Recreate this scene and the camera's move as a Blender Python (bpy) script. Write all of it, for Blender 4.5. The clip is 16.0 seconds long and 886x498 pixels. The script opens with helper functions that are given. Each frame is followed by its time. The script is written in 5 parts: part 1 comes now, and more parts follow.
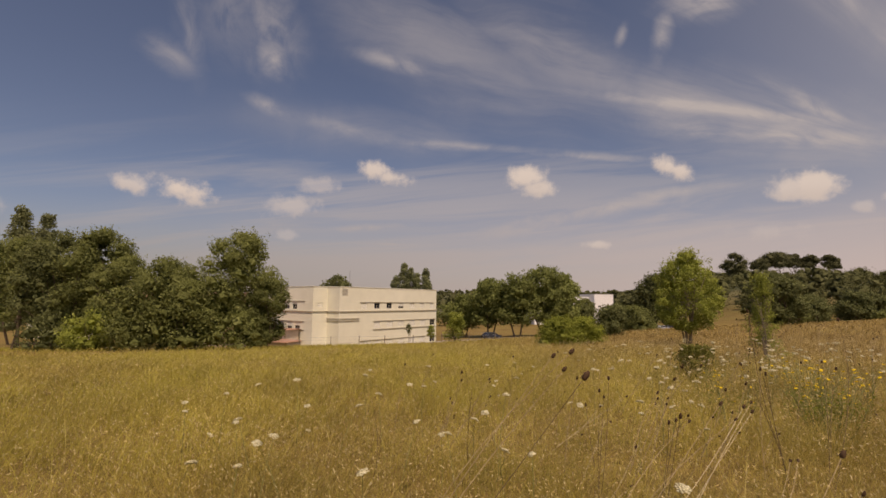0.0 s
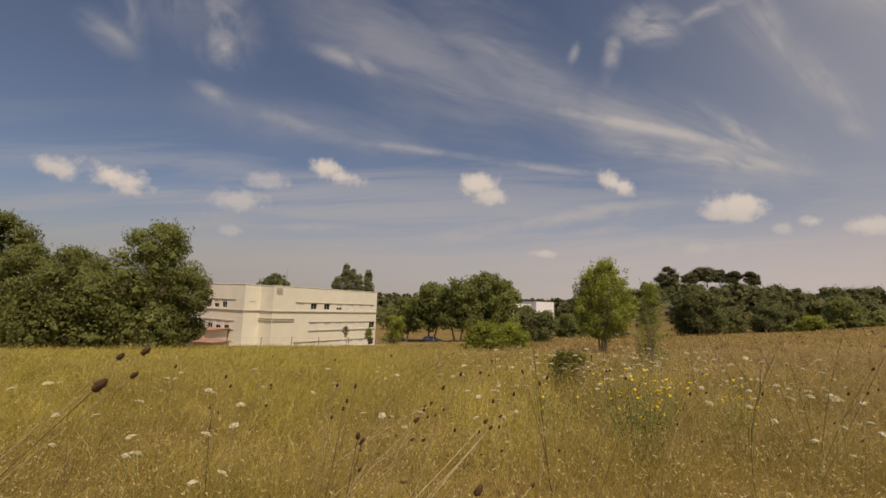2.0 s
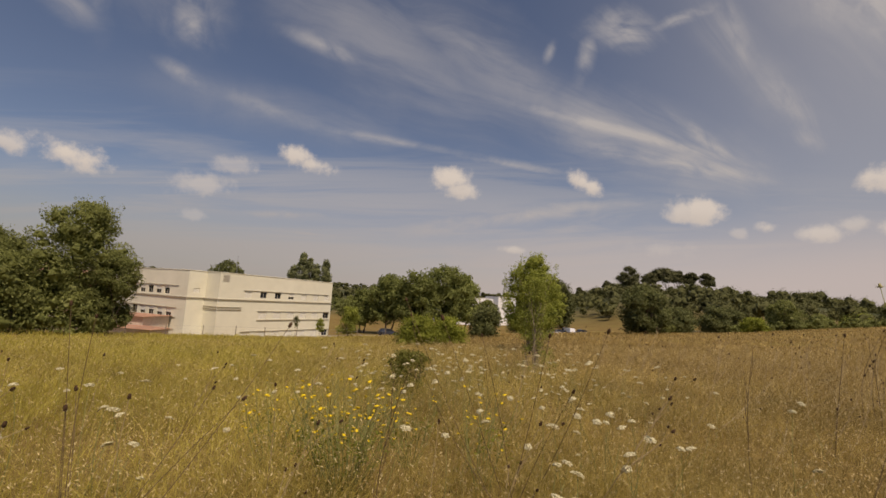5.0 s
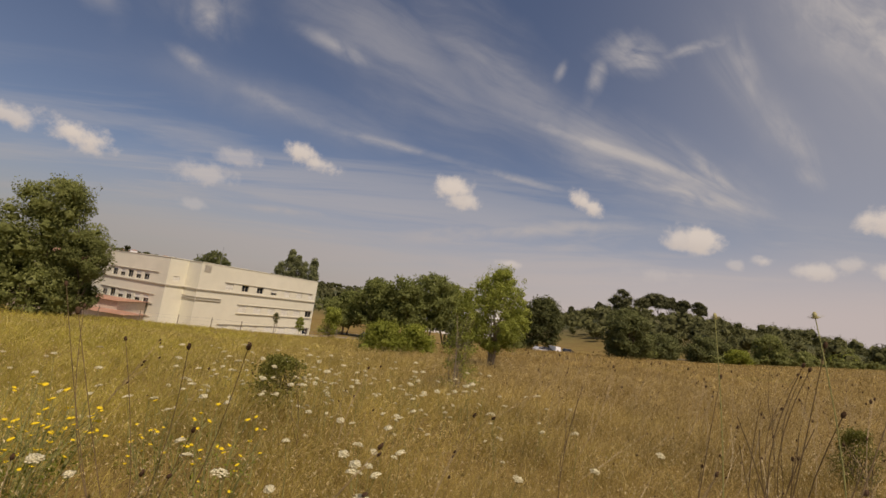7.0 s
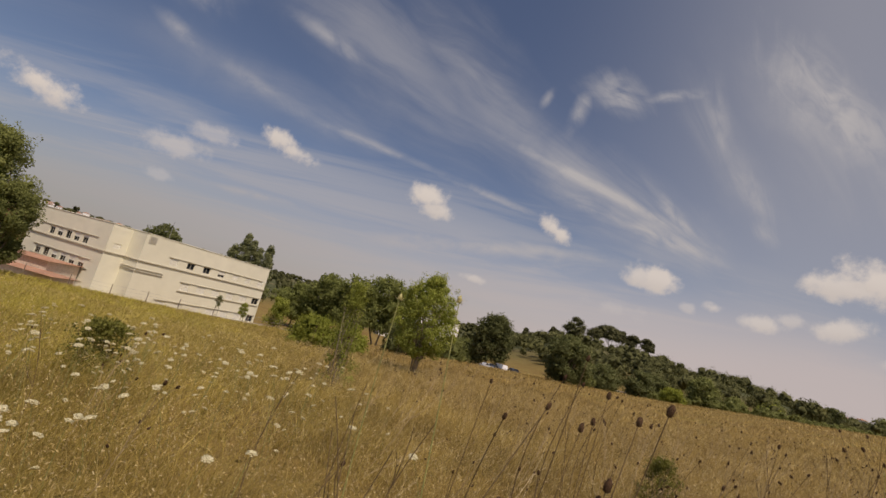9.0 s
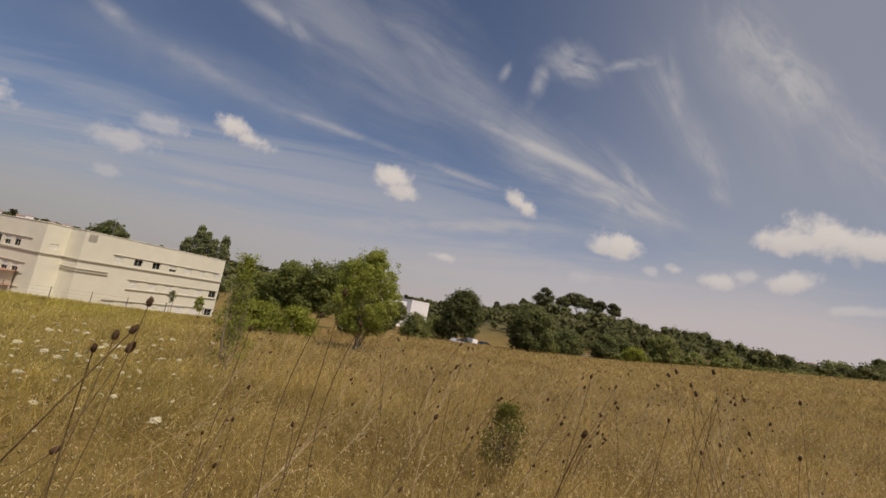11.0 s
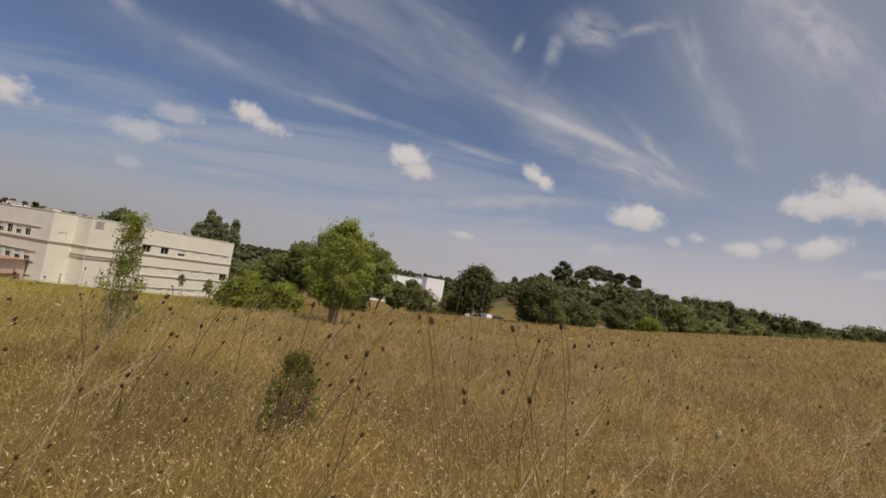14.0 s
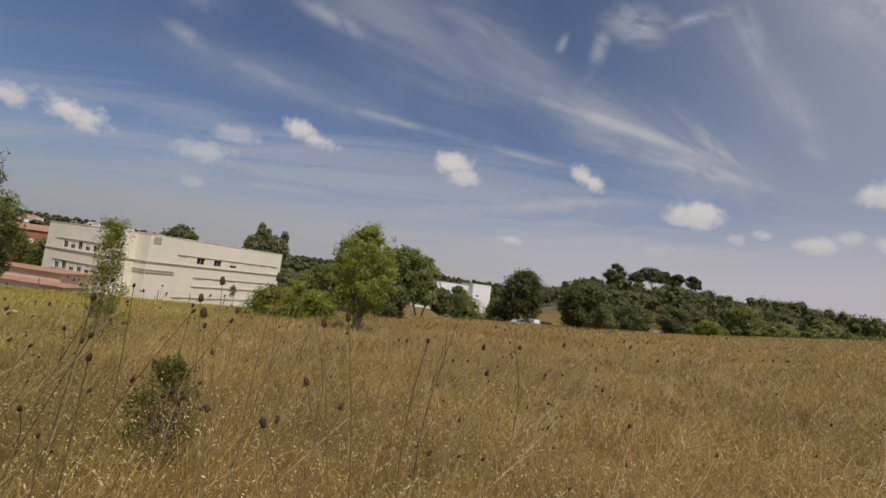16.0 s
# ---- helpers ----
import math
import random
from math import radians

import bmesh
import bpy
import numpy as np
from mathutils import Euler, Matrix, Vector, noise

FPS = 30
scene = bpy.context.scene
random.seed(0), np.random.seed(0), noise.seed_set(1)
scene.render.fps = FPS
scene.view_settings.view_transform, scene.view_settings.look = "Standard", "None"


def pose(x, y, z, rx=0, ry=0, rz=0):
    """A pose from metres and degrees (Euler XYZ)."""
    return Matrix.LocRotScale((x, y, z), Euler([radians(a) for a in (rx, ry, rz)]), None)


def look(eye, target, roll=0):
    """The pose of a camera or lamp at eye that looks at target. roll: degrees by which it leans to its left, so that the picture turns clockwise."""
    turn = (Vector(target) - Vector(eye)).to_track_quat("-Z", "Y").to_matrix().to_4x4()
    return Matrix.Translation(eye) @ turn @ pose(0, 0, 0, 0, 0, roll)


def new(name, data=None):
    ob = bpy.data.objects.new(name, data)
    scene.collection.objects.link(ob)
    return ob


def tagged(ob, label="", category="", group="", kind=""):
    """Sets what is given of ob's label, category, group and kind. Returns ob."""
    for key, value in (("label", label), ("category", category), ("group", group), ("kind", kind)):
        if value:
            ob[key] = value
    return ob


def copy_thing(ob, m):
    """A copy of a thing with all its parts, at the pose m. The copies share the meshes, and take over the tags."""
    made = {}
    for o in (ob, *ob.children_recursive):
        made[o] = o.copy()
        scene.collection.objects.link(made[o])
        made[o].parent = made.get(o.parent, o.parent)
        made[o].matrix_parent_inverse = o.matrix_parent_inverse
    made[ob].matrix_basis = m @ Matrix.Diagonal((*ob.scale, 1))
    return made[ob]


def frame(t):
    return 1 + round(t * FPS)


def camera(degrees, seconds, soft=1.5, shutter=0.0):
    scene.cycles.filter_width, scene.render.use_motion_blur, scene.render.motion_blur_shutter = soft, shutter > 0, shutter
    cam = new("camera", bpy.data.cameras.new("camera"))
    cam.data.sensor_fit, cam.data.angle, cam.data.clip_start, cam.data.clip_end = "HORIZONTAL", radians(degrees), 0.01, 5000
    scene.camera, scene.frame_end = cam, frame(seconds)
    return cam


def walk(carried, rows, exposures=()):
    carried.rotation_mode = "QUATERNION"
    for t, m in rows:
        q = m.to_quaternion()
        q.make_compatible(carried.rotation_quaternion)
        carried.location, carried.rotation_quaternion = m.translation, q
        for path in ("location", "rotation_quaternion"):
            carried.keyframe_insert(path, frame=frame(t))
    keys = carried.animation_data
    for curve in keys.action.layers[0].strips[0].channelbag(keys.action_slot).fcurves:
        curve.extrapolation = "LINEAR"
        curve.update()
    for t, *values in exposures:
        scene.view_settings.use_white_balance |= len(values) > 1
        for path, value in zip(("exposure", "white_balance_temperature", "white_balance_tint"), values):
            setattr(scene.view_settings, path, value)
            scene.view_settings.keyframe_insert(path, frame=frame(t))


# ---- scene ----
cam = camera(86.9, 16.0, soft=1.55)
PATH = [
    (0.0, pose(-0.001, 0.001, 1.500, 96.29, -0.54, -0.63)),
    (0.5, pose(0.354, 0.138, 1.492, 96.00, -2.45, -2.66)),
    (1.0, pose(0.708, 0.265, 1.482, 96.20, -1.56, -6.77)),
    (1.5, pose(1.063, 0.377, 1.468, 95.94, -4.08, -6.60)),
    (2.0, pose(1.422, 0.474, 1.463, 96.91, -2.20, -6.95)),
    (2.5, pose(1.775, 0.555, 1.483, 97.16, -1.18, -12.17)),
    (3.0, pose(2.123, 0.630, 1.518, 96.00, -2.02, -9.16)),
    (3.5, pose(2.482, 0.722, 1.543, 96.40, -2.54, -7.12)),
    (4.0, pose(2.878, 0.831, 1.546, 96.02, -2.27, -12.35)),
    (6.5, pose(4.961, 1.500, 1.658, 96.72, -6.48, -8.11)),
    (7.0, pose(5.369, 1.567, 1.695, 97.42, -8.18, -11.71)),
    (7.5, pose(5.744, 1.581, 1.727, 99.20, -8.43, -9.23)),
    (8.0, pose(6.110, 1.553, 1.750, 97.26, -8.74, -6.89)),
    (8.5, pose(6.477, 1.505, 1.774, 98.13, -9.19, -11.48)),
    (9.0, pose(6.852, 1.462, 1.783, 99.50, -15.17, -16.89)),
    (9.5, pose(7.240, 1.438, 1.822, 96.64, -12.69, -18.42)),
    (10.0, pose(7.633, 1.429, 1.834, 98.08, -11.73, -22.77)),
    (12.5, pose(9.655, 1.524, 1.826, 96.71, -9.33, -15.49)),
    (13.0, pose(10.042, 1.565, 1.810, 95.37, -8.45, -23.18)),
    (13.5, pose(10.411, 1.623, 1.798, 92.64, -8.99, -24.98)),
    (14.0, pose(10.761, 1.687, 1.789, 94.63, -9.04, -17.68)),
    (14.5, pose(11.082, 1.759, 1.790, 93.34, -10.38, -18.90)),
    (15.0, pose(11.390, 1.840, 1.792, 94.95, -9.60, -19.75)),
    (15.5, pose(11.712, 1.932, 1.787, 95.72, -10.12, -17.40)),
    (16.0, pose(12.052, 2.050, 1.840, 94.54, -7.82, -11.59)),
]
walk(cam, PATH, [(0.0, 0.05, 8000, 26), (0.8, 0.05, 7600, 20), (2.5, 0.05, 7700, 20), (7.0, 0.07, 7500, 21), (10.0, 0.07, 7150, 20), (13.0, 0.05, 6750, 18), (16.0, 0.04, 6500, 18)])

# ---- world, sun, exposure ----
SUN_AZ, SUN_EL = 165.0, 60.0   # degrees clockwise from +y, and above the horizon
world = bpy.data.worlds.new("sky")
scene.world = world
world.use_nodes = True
WN, WL = world.node_tree.nodes, world.node_tree.links
WN.clear()


def sky_math(op, a, b=None, c=None, clamp=False):
    n = WN.new("ShaderNodeMath")
    n.operation, n.use_clamp = op, clamp
    for slot, v in enumerate((a, b, c)):
        if v is None:
            continue
        if isinstance(v, (int, float)):
            n.inputs[slot].default_value = v
        else:
            WL.new(v, n.inputs[slot])
    return n.outputs[0]


def sky_ramp(v, lo, hi):
    n = WN.new("ShaderNodeMapRange")
    n.interpolation_type = "SMOOTHSTEP"
    WL.new(v, n.inputs["Value"])
    n.inputs["From Min"].default_value, n.inputs["From Max"].default_value = lo, hi
    return n.outputs["Result"]


def sky_noise(vec, scale, detail, rough=0.55, warp=0.0):
    n = WN.new("ShaderNodeTexNoise")
    WL.new(vec, n.inputs["Vector"])
    n.inputs["Scale"].default_value, n.inputs["Detail"].default_value = scale, detail
    n.inputs["Roughness"].default_value, n.inputs["Distortion"].default_value = rough, warp
    return n.outputs["Fac"]


def sky_xyz(x, y, z=0.0):
    n = WN.new("ShaderNodeCombineXYZ")
    for slot, v in enumerate((x, y, z)):
        if isinstance(v, (int, float)):
            n.inputs[slot].default_value = v
        else:
            WL.new(v, n.inputs[slot])
    return n.outputs[0]


sky = WN.new("ShaderNodeTexSky")
sky.sky_type, sky.sun_disc = "NISHITA", False
sky.sun_elevation, sky.sun_rotation = radians(SUN_EL), radians(SUN_AZ)
sky.altitude, sky.air_density, sky.dust_density, sky.ozone_density = 60, 0.85, 1.2, 3.0
sky_dir = WN.new("ShaderNodeTexCoord").outputs["Generated"]
sky_sep = WN.new("ShaderNodeSeparateXYZ")
WL.new(sky_dir, sky_sep.inputs[0])
sx, sy, sz = sky_sep.outputs
ahead = sky_math("MAXIMUM", sky_math("ABSOLUTE", sy), 0.15)
pa = sky_math("DIVIDE", sx, ahead)      # place on a far upright plane
pb = sky_math("DIVIDE", sz, ahead)
flat = sky_xyz(pa, pb)
puff = sky_noise(sky_dir, 30.0, 6.0, 0.62)
soft_puff = sky_noise(sky_dir, 8.0, 3.0, 0.6)
# fair-weather cumulus: place (a, b), half width, half height, density
CUMULUS = [(0.195, 0.268, 0.044, 0.034, 0.0, 1.0), (0.215, 0.248, 0.050, 0.022, 0.0, 0.9), (0.519, 0.293, 0.050, 0.026, -0.35, 0.95), (0.835, 0.262, 0.070, 0.036, 0.05, 0.95), (0.77, 0.252, 0.055, 0.026, 0.05, 0.85),
           (-0.140, 0.282, 0.042, 0.026, -0.1, 0.95), (-0.105, 0.266, 0.045, 0.018, -0.2, 0.9), (-0.562, 0.234, 0.066, 0.032, -0.18, 1.0), (-0.318, 0.200, 0.062, 0.026, 0.0, 0.5),
           (-0.262, 0.245, 0.042, 0.018, 0.0, 0.42), (1.020, 0.238, 0.040, 0.018, 0.1, 0.7), (1.66, 0.480, 0.22, 0.065, 0.10, 0.95), (1.50, 0.430, 0.20, 0.045, 0.15, 0.9), (1.86, 0.50, 0.20, 0.05, 0.15, 0.9),
           (1.19, 0.238, 0.09, 0.026, 0.14, 0.75), (1.48, 0.296, 0.13, 0.034, 0.2, 0.8), (1.28, 0.27, 0.08, 0.022, 0.2, 0.5), (0.342, 0.124, 0.032, 0.010, 0.0, 0.6), (-0.672, 0.247, 0.050, 0.020, -0.25, 0.8),
           (0.71, 0.157, 0.085, 0.024, 0.0, 0.22), (0.93, 0.215, 0.03, 0.014, 0.0, 0.4), (-0.325, 0.137, 0.03, 0.012, 0.0, 0.3), (-1.0, 0.20, 0.06, 0.03, 0.0, 0.5), (-1.5, 0.3, 0.15, 0.05, 0.0, 0.8), (1.80, 0.262, 0.17, 0.018, 0.16, 0.40), (2.22, 0.312, 0.10, 0.022, 0.16, 0.45)]
cumulus, belly = None, None
for ca, cb, cw, ch, tilt, cd in CUMULUS:
    da = sky_math("MULTIPLY", sky_math("SUBTRACT", pa, ca), 1.0 / cw)
    db = sky_math("SUBTRACT", sky_math("SUBTRACT", pb, cb), sky_math("MULTIPLY", sky_math("SUBTRACT", pa, ca), tilt))
    db = sky_math("MULTIPLY", db, 1.0 / ch)
    r = sky_math("SQRT", sky_math("ADD", sky_math("MULTIPLY", da, da), sky_math("MULTIPLY", db, db)))
    r = sky_math("SUBTRACT", r, sky_math("MULTIPLY", sky_math("SUBTRACT", puff, 0.5), 2.0))
    r = sky_math("SUBTRACT", r, sky_math("MULTIPLY", sky_math("SUBTRACT", soft_puff, 0.5), 1.2))
    m = sky_math("MULTIPLY", sky_ramp(r, 1.22, 0.30), cd)
    cumulus = m if cumulus is None else sky_math("MAXIMUM", cumulus, m)
    low = sky_math("MULTIPLY", m, sky_ramp(db, 0.3, -0.9))
    belly = low if belly is None else sky_math("MAXIMUM", belly, low)
# cirrus: long streaks that run together towards the right, broad soft veils, plumes, and a thin veil low down
warp = sky_noise(flat, 2.2, 3.0)
off_a, off_b = sky_math("SUBTRACT", 1.25, pa), sky_math("SUBTRACT", pb, 0.31)
fan_turn = sky_math("ADD", sky_math("ARCTAN2", off_b, sky_math("MAXIMUM", off_a, 0.05)), sky_math("MULTIPLY", warp, 0.16))
fan_far = sky_math("SQRT", sky_math("ADD", sky_math("MULTIPLY", off_a, off_a), sky_math("MULTIPLY", off_b, off_b)))
fan_streak = sky_noise(sky_xyz(sky_math("MULTIPLY", fan_far, 1.5), sky_math("MULTIPLY", fan_turn, 9.0), 3.1), 1.0, 7.0, 0.6, 0.25)
bend = sky_math("ADD", sky_math("ADD", pb, sky_math("MULTIPLY", pa, 0.55)), sky_math("MULTIPLY", warp, 0.22))
along = sky_math("SUBTRACT", pa, sky_math("MULTIPLY", pb, 0.55))
side_streak = sky_noise(sky_xyz(sky_math("MULTIPLY", along, 1.6), sky_math("MULTIPLY", bend, 4.0), 5.2), 1.0, 7.0, 0.58, 0.35)
rightward = sky_ramp(pa, -0.9, 0.9)
to_side = sky_ramp(pa, 0.75, 1.1)
streak = sky_math("ADD", sky_math("MULTIPLY", fan_streak, sky_math("SUBTRACT", 1.0, to_side)), sky_math("MULTIPLY", side_streak, to_side))
fluff = sky_noise(sky_dir, 7.5, 6.0, 0.6, 0.3)
wisp = sky_noise(sky_xyz(sky_math("MULTIPLY", fan_far, 3.2), sky_math("MULTIPLY", fan_turn, 20.0), 9.4), 1.0, 6.0, 0.6, 0.2)
fray = sky_math("ADD", sky_math("MULTIPLY", fluff, 0.55), sky_math("MULTIPLY", wisp, 0.45))


def sky_ellipse(ca, cb, turn_by, cl, cw):
    """How far along and across a leaning ellipse, and how far out from its middle."""
    co, si = math.cos(radians(turn_by)), math.sin(radians(turn_by))
    da, db = sky_math("SUBTRACT", pa, ca), sky_math("SUBTRACT", pb, cb)
    du = sky_math("MULTIPLY", sky_math("ADD", sky_math("MULTIPLY", da, co), sky_math("MULTIPLY", db, si)), 1.0 / cl)
    dv = sky_math("MULTIPLY", sky_math("SUBTRACT", sky_math("MULTIPLY", db, co), sky_math("MULTIPLY", da, si)), 1.0 / cw)
    return du, dv, sky_math("SQRT", sky_math("ADD", sky_math("MULTIPLY", du, du), sky_math("MULTIPLY", dv, dv)))


# veils: place (a, b), turn in degrees, half length, half width, density
VEILS = [(0.04, 0.53, -33, 0.38, 0.13, 0.62), (0.27, 0.57, -33, 0.34, 0.10, 0.72), (0.66, 0.42, -9, 0.42, 0.10, 0.95), (-0.10, 0.355, -9, 0.36, 0.06, 0.5), (0.85, 0.39, -10, 0.30, 0.08, 0.9),
         (1.0, 0.65, -38, 0.24, 0.09, 0.55), (1.5, 0.80, -15, 0.5, 0.2, 0.55), (0.35, 0.45, -18, 0.5, 0.10, 0.45), (0.40, 0.215, 11, 0.60, 0.045, 0.8), (-0.12, 0.20, 5, 0.45, 0.08, 0.42)]
cirrus = None
for ca, cb, turn_by, cl, cw, cd in VEILS:
    du, dv, r = sky_ellipse(ca, cb, turn_by, cl, cw)
    r = sky_math("SUBTRACT", r, sky_math("MULTIPLY", sky_math("SUBTRACT", fluff, 0.5), 0.9))
    m = sky_math("MULTIPLY", sky_ramp(r, 1.5, 0.0), cd)
    cirrus = m if cirrus is None else sky_math("MAXIMUM", cirrus, m)
cirrus = sky_math("MULTIPLY", cirrus, sky_math("ADD", 0.22, sky_math("MULTIPLY", sky_ramp(streak, 0.34, 0.68), 0.85)))
# plumes: place (a, b), turn in degrees, half length, half width, density
PLUMES = [(-0.565, 0.60, -78, 0.13, 0.036, 0.65), (-0.59, 0.535, -32, 0.080, 0.042, 0.9), (-0.39, 0.62, -80, 0.15, 0.075, 0.55), (-0.375, 0.530, -66, 0.05, 0.034, 0.9), (-0.48, 0.66, -70, 0.16, 0.10, 0.35), (-0.385, 0.427, -26, 0.06, 0.020, 0.85), (-0.22, 0.375, -14, 0.16, 0.018, 0.5),
          (0.06, 0.338, -3, 0.15, 0.011, 0.85), (-0.11, 0.532, -14, 0.08, 0.020, 0.75), (0.34, 0.318, -3, 0.14, 0.012, 0.9), (-0.165, 0.154, 4, 0.15, 0.010, 0.85), (-0.09, 0.119, -1, 0.12, 0.007, 0.85),
          (0.77, 0.372, -3, 0.26, 0.022, 0.95), (0.65, 0.43, -6, 0.30, 0.014, 0.8), (0.835, 0.445, -30, 0.10, 0.020, 1.0), (0.60, 0.70, 10, 0.10, 0.050, 1.0), (0.76, 0.755, 28, 0.11, 0.016, 0.8), (0.505, 0.61, -104, 0.07, 0.022, 0.85),
          (0.412, 0.605, -110, 0.03, 0.012, 0.6), (0.93, 0.74, -65, 0.12, 0.04, 0.5), (1.08, 0.575, -40, 0.12, 0.045, 0.6), (1.15, 0.487, -20, 0.05, 0.03, 0.75), (1.36, 0.97, -14, 0.30, 0.13, 1.0), (1.9, 0.8, -20, 0.4, 0.10, 0.8), (0.31, 0.19, 12, 0.36, 0.022, 0.8)]
plumes = None
for ca, cb, turn_by, cl, cw, cd in PLUMES:
    du, dv, r = sky_ellipse(ca, cb, turn_by, cl, cw)
    r = sky_math("SUBTRACT", r, sky_math("MULTIPLY", sky_math("SUBTRACT", fray, 0.5), 2.2))
    hair = sky_noise(sky_xyz(sky_math("MULTIPLY", du, 1.6 * cl / 0.2), sky_math("MULTIPLY", dv, 0.9 * cw / 0.06), ca * 9), 1.0, 5.0, 0.55, 0.9)
    m = sky_math("MULTIPLY", sky_math("MULTIPLY", sky_ramp(r, 1.5, -0.3), sky_ramp(hair, 0.20, 0.66)), cd * 1.15)
    plumes = m if plumes is None else sky_math("MAXIMUM", plumes, m)
bend2 = sky_math("SUBTRACT", pb, sky_math("MULTIPLY", pa, 0.10))
streak2 = sky_noise(sky_xyz(sky_math("MULTIPLY", pa, 1.2), sky_math("MULTIPLY", bend2, 15.0), 1.3), 1.0, 6.0, 0.6, 0.5)
veil = sky_math("MULTIPLY", sky_ramp(streak2, 0.40, 0.66), sky_ramp(pb, 0.46, 0.14))
haze_b = sky_math("SUBTRACT", pb, sky_math("MULTIPLY", sky_ramp(pa, 0.4, 1.6), 0.11))
haze = sky_math("MULTIPLY", sky_ramp(haze_b, 0.27, 0.02), sky_math("ADD", 0.72, sky_math("MULTIPLY", rightward, 0.18)))
lilac = sky_math("MULTIPLY", sky_ramp(pa, 0.25, 1.4), 0.46)
thin = sky_math("ADD", sky_math("MULTIPLY", cirrus, 0.66), sky_math("MULTIPLY", plumes, 0.80), clamp=True)
thin = sky_math("MAXIMUM", thin, sky_math("MULTIPLY", veil, 0.64))
thin = sky_math("MULTIPLY", thin, sky_math("SUBTRACT", 1.0, sky_math("MULTIPLY", sky_ramp(pa, -0.35, -1.0), 0.6)))
thin = sky_math("ADD", thin, sky_math("MULTIPLY", sky_math("SUBTRACT", 1.0, thin), lilac))


def sky_mix(fac, a, b):
    n = WN.new("ShaderNodeMix")
    n.data_type = "RGBA"
    WL.new(fac, n.inputs[0])
    for slot, v in ((6, a), (7, b)):
        if isinstance(v, tuple):
            n.inputs[slot].default_value = (*v, 1)
        else:
            WL.new(v, n.inputs[slot])
    return n.outputs[2]


up_only = sky_ramp(sz, -0.02, 0.01)
tone = sky_mix(sky_math("MULTIPLY", thin, up_only), sky.outputs[0], (4.85, 5.15, 5.4))
haze_tone = sky_mix(rightward, (3.5, 3.6, 3.55), (5.7, 5.5, 5.6))
tone = sky_mix(sky_math("MULTIPLY", haze, up_only), tone, haze_tone)
tone = sky_mix(sky_math("MULTIPLY", cumulus, up_only), tone, (7.25, 7.2, 6.8))
tone = sky_mix(sky_math("MULTIPLY", belly, 0.45), tone, (5.3, 5.2, 5.0))
bg = WN.new("ShaderNodeBackground")
WL.new(tone, bg.inputs["Color"])
bg.inputs["Strength"].default_value = 0.078
out = WN.new("ShaderNodeOutputWorld")
WL.new(bg.outputs[0], out.inputs["Surface"])
world.cycles.sampling_method = "MANUAL"
world.cycles.sample_map_resolution = 512

sun_data = bpy.data.lights.new("sun", "SUN")
sun_data.energy, sun_data.angle, sun_data.color = 3.4, radians(0.6), (1.0, 0.94, 0.84)
sun = new("sun", sun_data)
sun_from = Vector((math.sin(radians(SUN_AZ)) * math.cos(radians(SUN_EL)), math.cos(radians(SUN_AZ)) * math.cos(radians(SUN_EL)), math.sin(radians(SUN_EL))))
sun.matrix_world = look(sun_from * 100, (0, 0, 0))

# ---- materials ----
def material(name, rough=0.8, metal=0.0, spec=0.3):
    m = bpy.data.materials.new(name)
    m.use_nodes = True
    b = m.node_tree.nodes["Principled BSDF"]
    b.inputs["Roughness"].default_value, b.inputs["Metallic"].default_value = rough, metal
    b.inputs["Specular IOR Level"].default_value = spec
    return m, m.node_tree.nodes, m.node_tree.links, b


def noise_node(N, L, scale, detail=4.0, rough=0.55, coord="Object", squash=None):
    tc = N.new("ShaderNodeTexCoord")
    n = N.new("ShaderNodeTexNoise")
    n.inputs["Scale"].default_value, n.inputs["Detail"].default_value, n.inputs["Roughness"].default_value = scale, detail, rough
    src = tc.outputs[coord]
    if squash:
        mp = N.new("ShaderNodeMapping")
        mp.inputs["Scale"].default_value = squash
        L.new(src, mp.inputs[0])
        src = mp.outputs[0]
    L.new(src, n.inputs["Vector"])
    return n.outputs["Fac"]


def ramp_node(N, L, fac, stops):
    r = N.new("ShaderNodeValToRGB")
    el = r.color_ramp.elements
    while len(el) < len(stops):
        el.new(0.5)
    for e, (p, c) in zip(el, stops):
        e.position, e.color = p, (*c, 1)
    L.new(fac, r.inputs[0])
    return r.outputs[0]


def mix_node(N, L, fac, a, b, mode="MIX"):
    n = N.new("ShaderNodeMix")
    n.data_type, n.blend_type = "RGBA", mode
    for slot, v in ((0, fac), (6, a), (7, b)):
        if isinstance(v, tuple):
            n.inputs[slot].default_value = (*v, 1)
        elif isinstance(v, (int, float)):
            n.inputs[slot].default_value = v
        else:
            L.new(v, n.inputs[slot])
    return n.outputs[2]


def bump_node(N, L, b, fac, strength, dist):
    n = N.new("ShaderNodeBump")
    n.inputs["Strength"].default_value, n.inputs["Distance"].default_value = strength, dist
    L.new(fac, n.inputs["Height"])
    L.new(n.outputs[0], b.inputs["Normal"])


def mottled(name, dark, light, scale, fine, rough=0.85, bump=0.3, dist=0.01, spec=0.3, metal=0.0, wear=0.35):
    m, N, L, b = material(name, rough, metal, spec)
    c = ramp_node(N, L, noise_node(N, L, scale), [(0.3, dark), (0.7, light)])
    f = noise_node(N, L, fine, 3.0)
    c = mix_node(N, L, wear, c, ramp_node(N, L, f, [(0.35, tuple(v * 0.6 for v in dark)), (0.65, tuple(min(1, v * 1.25) for v in light))]))
    L.new(c, b.inputs["Base Color"])
    bump_node(N, L, b, f, bump, dist)
    return m


